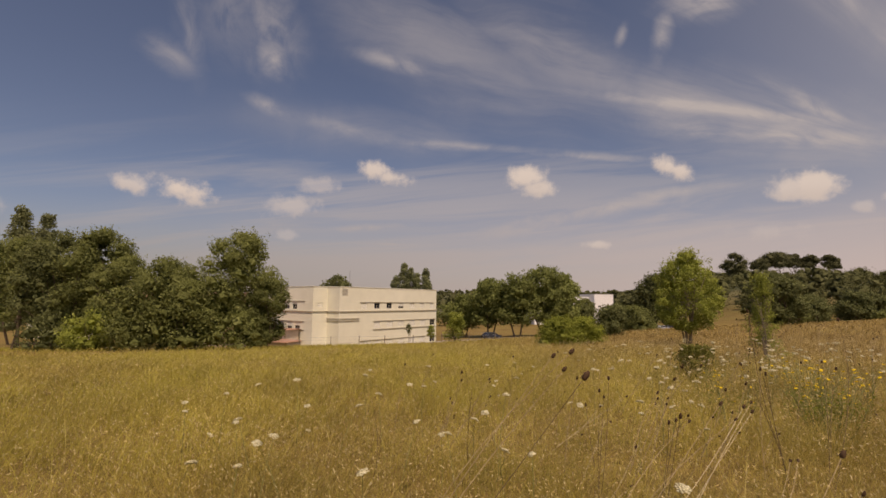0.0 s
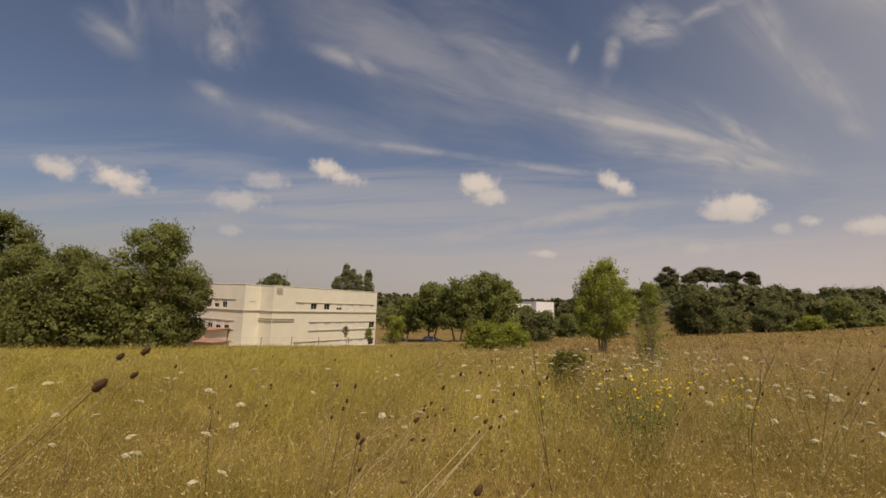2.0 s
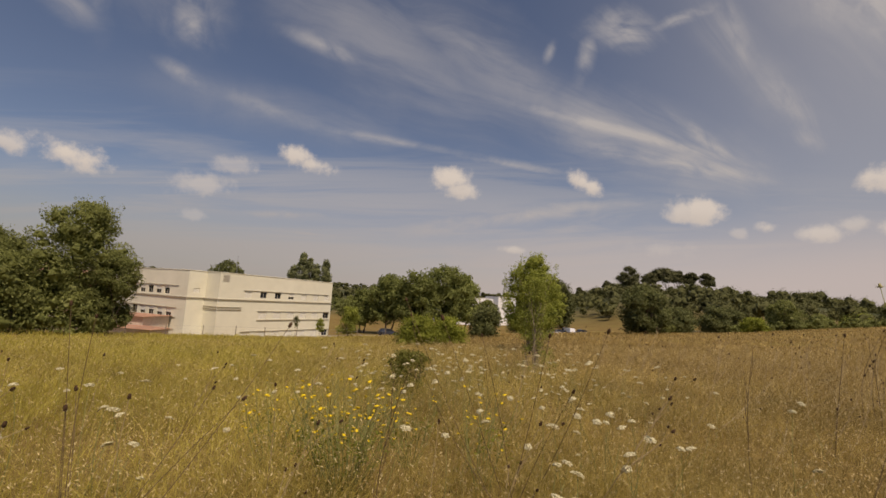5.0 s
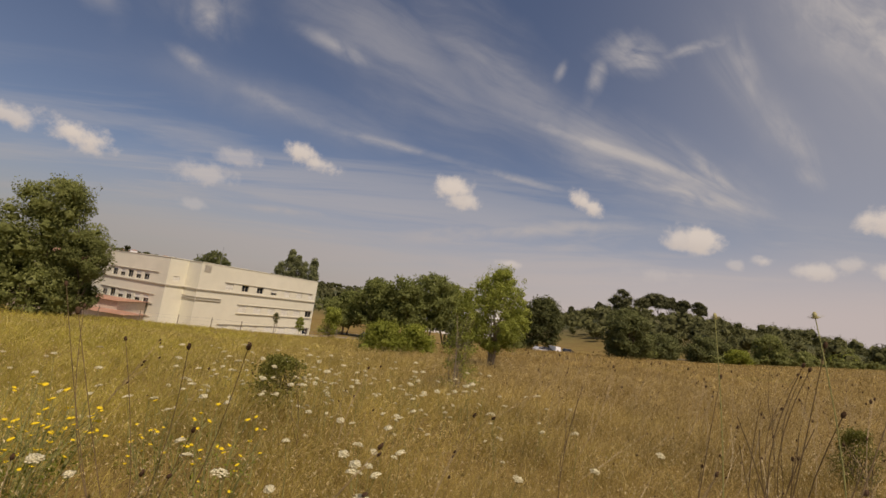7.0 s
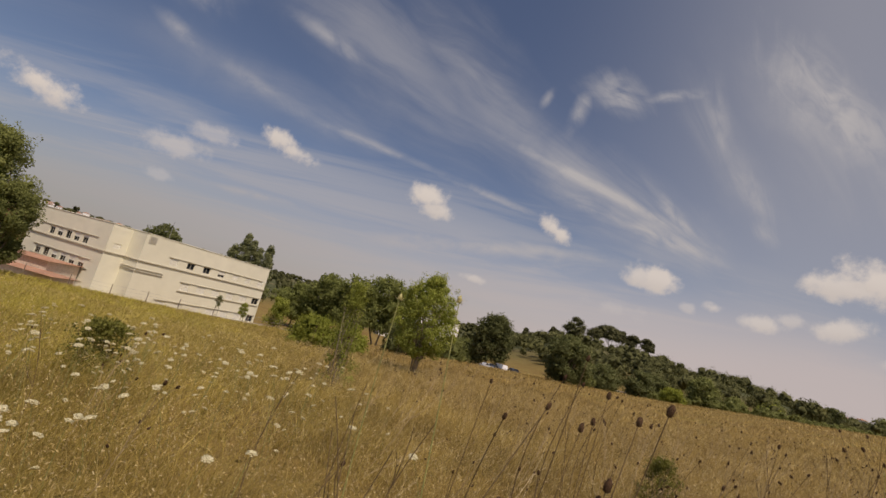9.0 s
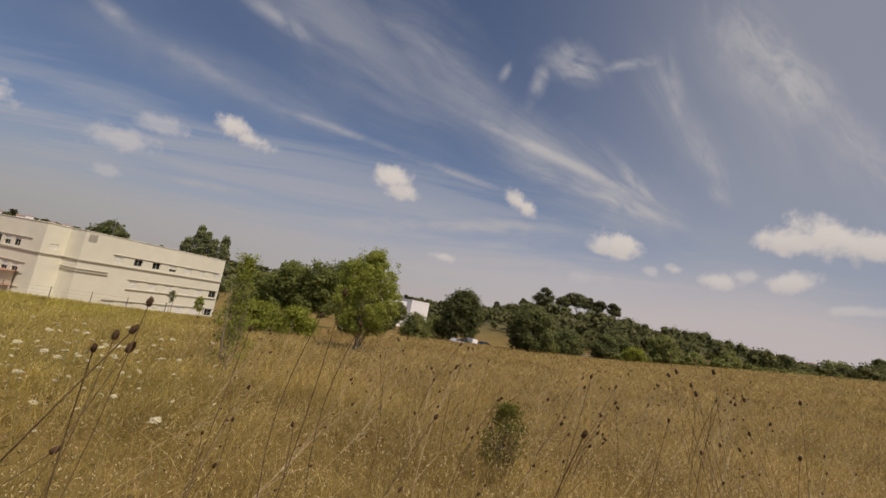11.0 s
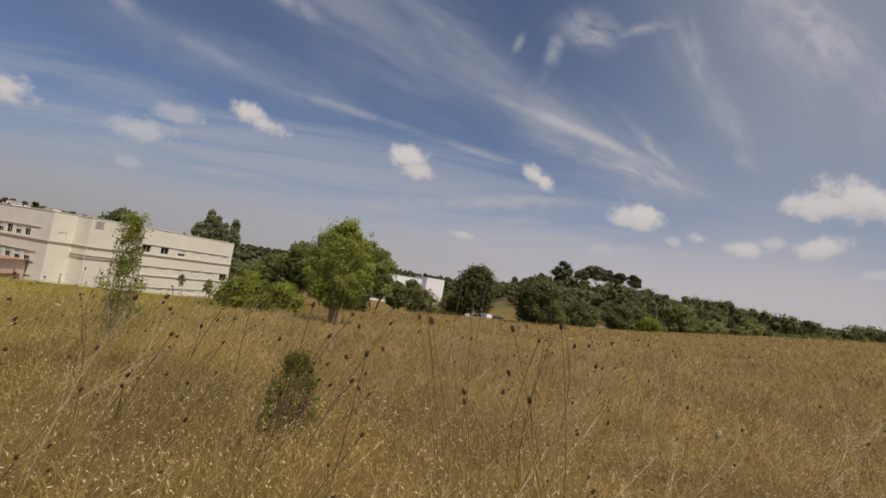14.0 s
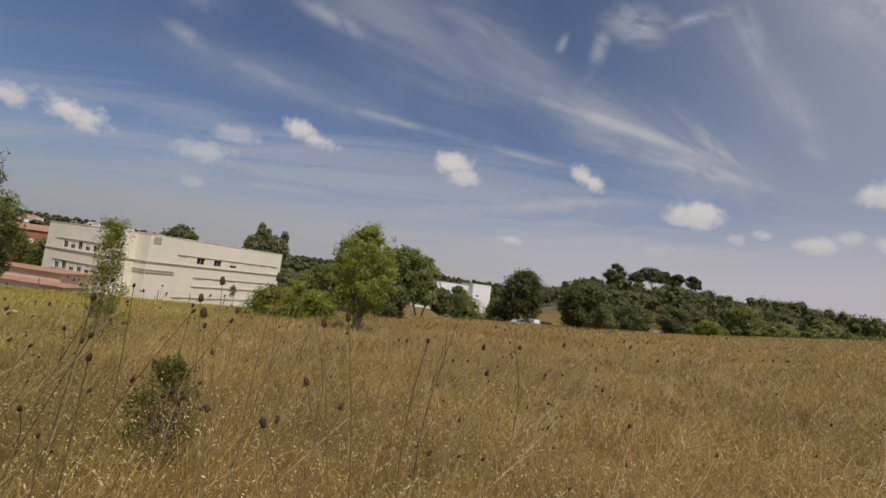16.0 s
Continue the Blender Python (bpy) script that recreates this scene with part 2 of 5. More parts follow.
def leafy(name, dark, mid, light, through_light=0.35, rough=0.6, drift_scale=0.9):
    """Leaves: a colour for each leaf, a slow drift over the crown, and some light let through."""
    m, N, L, b = material(name, rough, 0.0, 0.12)
    geo = N.new("ShaderNodeNewGeometry")
    c = ramp_node(N, L, geo.outputs["Random Per Island"], [(0.0, dark), (0.5, mid), (1.0, light)])
    drift = noise_node(N, L, drift_scale, 2.0)
    c = mix_node(N, L, ramp_node(N, L, drift, [(0.35, (0, 0, 0)), (0.7, (1, 1, 1))]), c, mid if drift_scale > 0.5 else light)
    info = N.new("ShaderNodeObjectInfo")
    hs = N.new("ShaderNodeHueSaturation")
    mr = N.new("ShaderNodeMapRange")
    L.new(info.outputs["Random"], mr.inputs["Value"])
    mr.inputs["To Min"].default_value, mr.inputs["To Max"].default_value = 0.85, 1.15
    L.new(mr.outputs[0], hs.inputs["Value"])
    L.new(c, hs.inputs["Color"])
    c = hs.outputs[0]
    L.new(c, b.inputs["Base Color"])
    t = N.new("ShaderNodeBsdfTranslucent")
    L.new(c, t.inputs["Color"])
    mx = N.new("ShaderNodeMixShader")
    mx.inputs[0].default_value = through_light
    L.new(b.outputs[0], mx.inputs[1])
    L.new(t.outputs[0], mx.inputs[2])
    L.new(mx.outputs[0], N["Material Output"].inputs["Surface"])
    return m


def grass_material(name, stops, green, green_amount):
    """Dry stems: straw to brown from stem to stem, with greener drifts over the meadow."""
    m, N, L, b = material(name, 0.55, 0.0, 0.3)
    geo = N.new("ShaderNodeNewGeometry")
    c = ramp_node(N, L, geo.outputs["Random Per Island"], stops)
    slow = noise_node(N, L, 0.11, 3.0, 0.6)
    # the greener swale runs through the middle of the meadow, away from the dry right-hand rise
    pos = N.new("ShaderNodeSeparateXYZ")
    L.new(geo.outputs["Position"], pos.inputs[0])
    dx = N.new("ShaderNodeMapRange")
    dx.interpolation_type = "SMOOTHSTEP"
    L.new(pos.outputs["X"], dx.inputs["Value"])
    dx.inputs["From Min"].default_value, dx.inputs["From Max"].default_value = 14.0, -4.0
    mul = N.new("ShaderNodeMath")
    mul.operation = "MULTIPLY"
    L.new(dx.outputs[0], mul.inputs[0])
    g = ramp_node(N, L, slow, [(0.30, (0.3,) * 3), (0.56, (1, 1, 1))])
    L.new(g, mul.inputs[1])
    am = N.new("ShaderNodeMath")
    am.operation = "MULTIPLY"
    L.new(mul.outputs[0], am.inputs[0])
    am.inputs[1].default_value = green_amount
    c = mix_node(N, L, am.outputs[0], c, green)
    c = mix_node(N, L, 0.5, c, ramp_node(N, L, noise_node(N, L, 0.55, 3.0), [(0.32, (0.5, 0.46, 0.4)), (0.68, (1.5, 1.45, 1.25))]), "MULTIPLY")
    c = mix_node(N, L, 0.4, c, ramp_node(N, L, noise_node(N, L, 2.6, 3.0), [(0.32, (0.5, 0.46, 0.42)), (0.68, (1.45, 1.4, 1.25))]), "MULTIPLY")
    L.new(c, b.inputs["Base Color"])
    t = N.new("ShaderNodeBsdfTranslucent")
    L.new(c, t.inputs["Color"])
    mx = N.new("ShaderNodeMixShader")
    mx.inputs[0].default_value = 0.42
    L.new(b.outputs[0], mx.inputs[1])
    L.new(t.outputs[0], mx.inputs[2])
    L.new(mx.outputs[0], N["Material Output"].inputs["Surface"])
    return m


STRAW = [(0.0, (0.15, 0.105, 0.036)), (0.35, (0.32, 0.23, 0.078)), (0.72, (0.46, 0.35, 0.13)), (0.9, (0.58, 0.46, 0.20)), (1.0, (0.74, 0.63, 0.36))]
GRASS = grass_material("dry_grass", STRAW, (0.475, 0.435, 0.085), 0.94)
SEED = grass_material("oat_spikelets", [(0.0, (0.46, 0.34, 0.14)), (0.5, (0.66, 0.53, 0.28)), (1.0, (0.84, 0.74, 0.50))], (0.55, 0.48, 0.2), 0.4)


def ground_material():
    m, N, L, b = material("meadow_soil", 0.95, 0.0, 0.1)
    near = ramp_node(N, L, noise_node(N, L, 0.16, 4.0, 0.6), [(0.3, (0.16, 0.112, 0.042)), (0.5, (0.23, 0.165, 0.06)), (0.72, (0.21, 0.175, 0.055))])
    fine = ramp_node(N, L, noise_node(N, L, 5.0, 6.0, 0.7), [(0.3, (0.5, 0.45, 0.4)), (0.7, (1.25, 1.2, 1.1))])
    near = mix_node(N, L, 0.7, near, fine, "MULTIPLY")
    far = ramp_node(N, L, noise_node(N, L, 0.02, 6.0, 0.65), [(0.38, (0.06, 0.068, 0.032)), (0.5, (0.085, 0.09, 0.042)), (0.68, (0.18, 0.15, 0.08))])
    geo = N.new("ShaderNodeNewGeometry")
    ln = N.new("ShaderNodeVectorMath")
    ln.operation = "LENGTH"
    L.new(geo.outputs["Position"], ln.inputs[0])
    mr = N.new("ShaderNodeMapRange")
    L.new(ln.outputs["Value"], mr.inputs["Value"])
    mr.inputs["From Min"].default_value, mr.inputs["From Max"].default_value = 170, 300
    L.new(mix_node(N, L, mr.outputs[0], near, far), b.inputs["Base Color"])
    bump_node(N, L, b, noise_node(N, L, 3.0, 6.0, 0.7), 0.6, 0.15)
    return m


SOIL = ground_material()
TRACK = mottled("dusty_track_earth", (0.31, 0.225, 0.11), (0.44, 0.335, 0.18), 1.2, 14.0, 0.95, 0.5, 0.03)
ASPHALT = mottled("pale_tarmac", (0.22, 0.20, 0.18), (0.34, 0.31, 0.27), 0.3, 6.0, 0.9, 0.3, 0.01)
PLASTER = mottled("cream_white_render", (0.735, 0.715, 0.565), (0.785, 0.765, 0.615), 0.12, 0.6, 0.9, 0.04, 0.01, wear=0.08)
PLASTER2 = mottled("clean_white_render", (0.80, 0.79, 0.77), (0.86, 0.85, 0.83), 0.2, 3.0, 0.85, 0.1, 0.01)
TRIM = mottled("weathered_grey_moulding", (0.40, 0.36, 0.28), (0.52, 0.48, 0.38), 0.8, 9.0, 0.9, 0.2, 0.01)
SHUTTER = mottled("white_roller_shutter", (0.76, 0.745, 0.64), (0.82, 0.80, 0.70), 0.5, 8.0, 0.6, 0.1, 0.005)
ROOFING = mottled("grey_roof_gravel", (0.28, 0.26, 0.23), (0.38, 0.36, 0.32), 0.5, 7.0, 0.95, 0.4, 0.02)
TERRACOTTA = mottled("terracotta_tile", (0.30, 0.16, 0.10), (0.42, 0.24, 0.16), 0.6, 6.0, 0.85, 0.4, 0.02)
BRICK = mottled("red_brick_wall", (0.28, 0.12, 0.075), (0.37, 0.17, 0.11), 0.5, 9.0, 0.9, 0.3, 0.01)
PINK = mottled("pinkish_annex_wall", (0.58, 0.46, 0.36), (0.66, 0.54, 0.43), 0.4, 4.0, 0.9, 0.2, 0.01)
BARK = mottled("grey_brown_bark", (0.09, 0.065, 0.045), (0.19, 0.145, 0.10), 3.0, 22.0, 0.95, 0.8, 0.03)
PALEBARK = mottled("pale_smooth_bark", (0.20, 0.16, 0.11), (0.32, 0.26, 0.18), 3.0, 20.0, 0.9, 0.6, 0.02)
WOOD = mottled("weathered_fence_wood", (0.16, 0.13, 0.10), (0.28, 0.23, 0.18), 2.0, 18.0, 0.9, 0.5, 0.01)
STEM = mottled("dry_stalk", (0.30, 0.22, 0.11), (0.46, 0.36, 0.2), 6.0, 40.0, 0.8, 0.2, 0.002)
DARKSTEM = mottled("dark_dry_stalk", (0.10, 0.07, 0.035), (0.19, 0.13, 0.06), 6.0, 40.0, 0.85, 0.2, 0.002)
PALESTEM = mottled("bleached_stalk", (0.44, 0.35, 0.20), (0.60, 0.50, 0.31), 6.0, 40.0, 0.8, 0.2, 0.002)
GREENSTEM = mottled("green_stalk", (0.19, 0.20, 0.06), (0.32, 0.31, 0.11), 6.0, 40.0, 0.7, 0.2, 0.002)
TEASEL = mottled("brown_seed_head", (0.040, 0.022, 0.011), (0.10, 0.056, 0.028), 30.0, 160.0, 0.95, 0.9, 0.004)
PALEHEAD = mottled("straw_coloured_head", (0.30, 0.27, 0.11), (0.46, 0.42, 0.2), 30.0, 160.0, 0.9, 0.9, 0.004)
UMBEL = mottled("white_florets", (0.50, 0.45, 0.25), (0.70, 0.64, 0.42), 30.0, 120.0, 0.8, 0.8, 0.004)
YELLOW = mottled("yellow_florets", (0.62, 0.42, 0.01), (0.80, 0.58, 0.02), 30.0, 120.0, 0.7, 0.6, 0.003)
L_DARK = leafy("dark_oak_leaves", (0.075, 0.088, 0.033), (0.133, 0.147, 0.054), (0.206, 0.22, 0.088), 0.42)
L_OLIVE = leafy("olive_green_leaves", (0.115, 0.132, 0.041), (0.216, 0.238, 0.074), (0.336, 0.354, 0.132), 0.5)
L_FRESH = leafy("fresh_green_leaves", (0.178, 0.212, 0.039), (0.306, 0.342, 0.069), (0.446, 0.467, 0.124), 0.5)
L_GROVE = leafy("grove_leaves", (0.135, 0.158, 0.045), (0.235, 0.265, 0.080), (0.35, 0.38, 0.14), 0.5)
L_DULL = leafy("dull_olive_leaves", (0.10, 0.104, 0.022), (0.175, 0.178, 0.040), (0.27, 0.265, 0.07), 0.45)
L_LIME = leafy("yellow_green_leaves", (0.14, 0.165, 0.025), (0.24, 0.27, 0.044), (0.36, 0.38, 0.075), 0.48)
L_POPLAR = leafy("poplar_leaves", (0.15, 0.165, 0.075), (0.24, 0.26, 0.118), (0.33, 0.35, 0.175), 0.45)
L_PINE = leafy("pine_needles", (0.060, 0.063, 0.027), (0.095, 0.098, 0.044), (0.14, 0.14, 0.066), 0.2)
L_WOODS = leafy("far_oak_leaves", (0.062, 0.067, 0.026), (0.095, 0.100, 0.039), (0.140, 0.143, 0.060), 0.3, 0.8, 0.07)
L_WOODS2 = leafy("far_scrub_leaves", (0.085, 0.092, 0.030), (0.125, 0.130, 0.045), (0.19, 0.19, 0.075), 0.35, 0.8, 0.07)
L_SILVER = leafy("grey_green_leaves", (0.13, 0.14, 0.06), (0.21, 0.22, 0.10), (0.30, 0.31, 0.16), 0.42)
GLASS, _n, _l, _b = material("window_glass", 0.08, 0.0, 0.5)
_b.inputs["Base Color"].default_value = (0.02, 0.025, 0.03, 1)
FRAME, _n, _l, _b = material("cream_window_frame", 0.5, 0.0, 0.4)
_b.inputs["Base Color"].default_value = (0.52, 0.49, 0.41, 1)
METAL = mottled("galvanised_metal", (0.30, 0.30, 0.30), (0.42, 0.42, 0.42), 3.0, 30.0, 0.45, 0.1, 0.002, 0.5, 0.8)
TYRE, _n, _l, _b = material("tyre_rubber", 0.9)
_b.inputs["Base Color"].default_value = (0.02, 0.02, 0.02, 1)


def car_paint(name, rgb):
    m, N, L, b = material(name, 0.25, 0.0, 0.5)
    c = ramp_node(N, L, noise_node(N, L, 1.5), [(0.3, tuple(v * 0.9 for v in rgb)), (0.7, rgb)])
    L.new(c, b.inputs["Base Color"])
    b.inputs["Coat Weight"].default_value = 0.6
    return m


WHITE_PAINT, DARK_PAINT, RED_PAINT = car_paint("white_car_paint", (0.8, 0.8, 0.8)), car_paint("dark_car_paint", (0.03, 0.035, 0.05)), car_paint("dull_red_car_paint", (0.22, 0.04, 0.03))
GREY_PAINT = car_paint("silver_car_paint", (0.45, 0.46, 0.48))

# ---- the lie of the land ----
def step(a, b, v):
    k = np.clip((np.asarray(v, float) - a) / (b - a), 0, 1)
    return k * k * (3 - 2 * k)


def ground_z(x, y):
    x, y = np.asarray(x, float), np.asarray(y, float)
    base = 1.2 * np.tanh(x / 40) - 1.7 * step(3, 36, y)
    over = y - 34 - 0.5 * np.maximum(x, 0)
    z = base - 0.09 * (np.logaddexp(0, over / 5) * 5)
    z = -7.2 + np.logaddexp(0, (z + 7.2) / 0.7) * 0.7
    far, side = np.hypot(x, y), np.degrees(np.arctan2(x, y))
    # the dry rise to the right, and the wooded hill behind it
    away, turn_r = np.hypot(x - 8, y - 1), np.degrees(np.arctan2(x - 8, y - 1))
    z = z + 5.0 * step(37, 70, turn_r) * step(170, 120, turn_r) * step(10, 100, away) * step(240, 120, away)
    z = z + (20 + 4 * step(28, 33, side) * step(48, 38, side) - 11 * step(47, 60, side)) * step(130, 400, far) * step(17, 34, side) * step(140, 100, side)
    waves = np.sin(x / 310 + 1.0) * np.cos(y / 420) + 0.6 * np.sin(x / 130 + y / 170)
    z = z + (31 + 7 * waves) * step(420, 1400, far)
    return z + 0.05 * np.sin(x * 0.9 + 0.4 * y) * np.cos(0.7 * y) * step(150, 60, far)


def gz(x, y):
    return float(ground_z(x, y))


# ---- makers ----
def np_mesh(name, verts, faces, mat, smooth=False, normals=None):
    """A mesh from arrays; faces all have the same number of corners."""
    verts, faces = np.asarray(verts, np.float32), np.asarray(faces, np.int32)
    me = bpy.data.meshes.new(name)
    me.vertices.add(len(verts))
    me.vertices.foreach_set("co", verts.ravel())
    k = faces.shape[1]
    me.loops.add(faces.size)
    me.loops.foreach_set("vertex_index", faces.ravel())
    me.polygons.add(len(faces))
    me.polygons.foreach_set("loop_start", np.arange(0, faces.size, k, dtype=np.int32))
    if smooth:
        me.polygons.foreach_set("use_smooth", np.ones(len(faces), bool))
    me.update(calc_edges=True)
    me.materials.append(mat)
    if normals is not None:
        me.polygons.foreach_set("use_smooth", np.ones(len(faces), bool))
        me.normals_split_custom_set_from_vertices(np.asarray(normals, np.float32))
    return me


def bm_mesh(name, bm, mat):
    me = bpy.data.meshes.new(name)
    bm.normal_update()
    bm.to_mesh(me)
    bm.free()
    me.materials.append(mat)
    return me


def part(name, bm, mat, parent, label=""):
    me = bm if isinstance(bm, bpy.types.Mesh) else bm_mesh(name, bm, mat)
    ob = new(name, me)
    ob.parent = parent
    return tagged(ob, label)


def thing(name, m, label, category, group="", kind=""):
    ob = new(name)
    ob.empty_display_size = 0.2
    ob.matrix_world = m
    return tagged(ob, label, category, group, kind)


def box(bm, x0, x1, y0, y1, z0, z1, bevel=0.0):
    r = bmesh.ops.create_cube(bm, size=1.0, matrix=Matrix.Translation(((x0 + x1) / 2, (y0 + y1) / 2, (z0 + z1) / 2)) @ Matrix.Diagonal((x1 - x0, y1 - y0, z1 - z0, 1)))
    if bevel:
        es = list({e for v in r["verts"] for e in v.link_edges})
        bmesh.ops.bevel(bm, geom=es, offset=bevel, segments=1, affect="EDGES")
    return bm


def boxed(*a, bevel=0.0):
    return box(bmesh.new(), *a, bevel=bevel)


def tubes(lines, sides=6):
    """Tapered tubes along lines of (x, y, z, radius)."""
    vs, fs, n0 = [], [], 0
    ang = np.arange(sides) * 2 * np.pi / sides
    for ln in lines:
        p = np.asarray(ln, float)
        c, r = p[:, :3], p[:, 3]
        d = np.gradient(c, axis=0)
        d /= np.linalg.norm(d, axis=1)[:, None] + 1e-9
        ref = np.where(np.abs(d[:, 2:3]) > 0.9, [[1.0, 0, 0]], [[0, 0, 1.0]])
        u = np.cross(d, ref)
        u /= np.linalg.norm(u, axis=1)[:, None] + 1e-9
        v = np.cross(d, u)
        ring = c[:, None] + r[:, None, None] * (np.cos(ang)[None, :, None] * u[:, None] + np.sin(ang)[None, :, None] * v[:, None])
        vs.append(ring.reshape(-1, 3))
        i = np.arange(len(p) - 1)[:, None] * sides + np.arange(sides)[None]
        j = np.arange(len(p) - 1)[:, None] * sides + (np.arange(sides)[None] + 1) % sides
        fs.append(np.stack([i, j, j + sides, i + sides], -1).reshape(-1, 4) + n0)
        n0 += len(p) * sides
    return np.concatenate(vs), np.concatenate(fs)


def leaves(rng, centres, radii, count, size, flat=0.0, droop=0.0, long=1.9, hub=None, simple=False):
    """Leaf blades in clumps: on and in balls round the centres."""
    k = rng.integers(0, len(centres), count)
    d = rng.normal(size=(count, 3))
    d /= np.linalg.norm(d, axis=1)[:, None]
    rad = radii[k] * rng.uniform(0.35, 1.0, count) ** 0.45
    p = centres[k] + d * rad[:, None] * np.array([1, 1, 1 - flat])
    a = rng.normal(size=(count, 3)) * 0.8 + d * 0.7 + [0, 0, -droop]
    a /= np.linalg.norm(a, axis=1)[:, None]
    b = np.cross(a, rng.normal(size=(count, 3)))
    b /= np.linalg.norm(b, axis=1)[:, None] + 1e-9
    s = size * rng.uniform(0.6, 1.35, count)[:, None]
    n = np.cross(a, b)
    away = d + [0, 0, 0.35]
    if hub is not None:
        away = p - hub[k]
        away = away / (np.linalg.norm(away, axis=1)[:, None] + 1e-9) + 0.45 * d
    turned = (n * away).sum(1) > 0
    b, n = np.where(turned[:, None], -b, b), np.where(turned[:, None], -n, n)
    shade = away * 0.9 - n * 0.6
    shade /= np.linalg.norm(shade, axis=1)[:, None] + 1e-9
    v = np.stack([p, p + a * s * 0.5 * long + b * s * 0.5, p + a * s * long + n * s * 0.15, p + a * s * 0.45 * long - b * s * 0.5], 1).reshape(-1, 3)
    if simple:
        return v.reshape(-1, 4, 3)[:, [1, 2, 3]].reshape(-1, 3), np.arange(count * 3).reshape(-1, 3), np.repeat(shade, 3, 0)
    return v, np.arange(count * 4).reshape(-1, 4), np.repeat(shade, 4, 0)


def unit_blob():
    """Corners and faces of a ball of 80 triangles."""
    bm = bmesh.new()
    bmesh.ops.create_icosphere(bm, subdivisions=2, radius=1.0)
    v = np.array([p.co for p in bm.verts])
    f = np.array([[c.index for c in p.verts] for p in bm.faces])
    bm.free()
    return v, f


BLOB_V, BLOB_F = unit_blob()


def inner_mass(rng, centres, radii, flat=0.0):
    """Lumpy masses of foliage behind the outer leaves: one uneven lump round each centre."""
    n, k = len(centres), len(BLOB_V)
    dent = rng.uniform(0.5, 1.3, (n, k, 1))
    v = centres[:, None] + BLOB_V[None] * dent * radii[:, None, None] * np.array([1, 1, 1 - flat])
    f = BLOB_F[None] + (np.arange(n) * k)[:, None, None]
    nn = np.tile(BLOB_V, (n, 1)) + rng.normal(0, 0.75, (n * k, 3))
    return v.reshape(-1, 3), f.reshape(-1, 3), nn / np.linalg.norm(nn, axis=1)[:, None]


def as_triangles(q):
    return q if q.shape[1] == 3 else np.concatenate([q[:, [0, 1, 2]], q[:, [0, 2, 3]]])


def limb(rng, a, b, r0, r1, sag=0.0, k=5):
    a, b = np.asarray(a, float), np.asarray(b, float)
    f = np.linspace(0, 1, k)[:, None]
    p = a + (b - a) * f
    p += np.sin(f * np.pi) * (rng.normal(size=3) * 0.06 * np.linalg.norm(b - a) + [0, 0, sag])
    return np.c_[p, (r0 + (r1 - r0) * f[:, 0])]


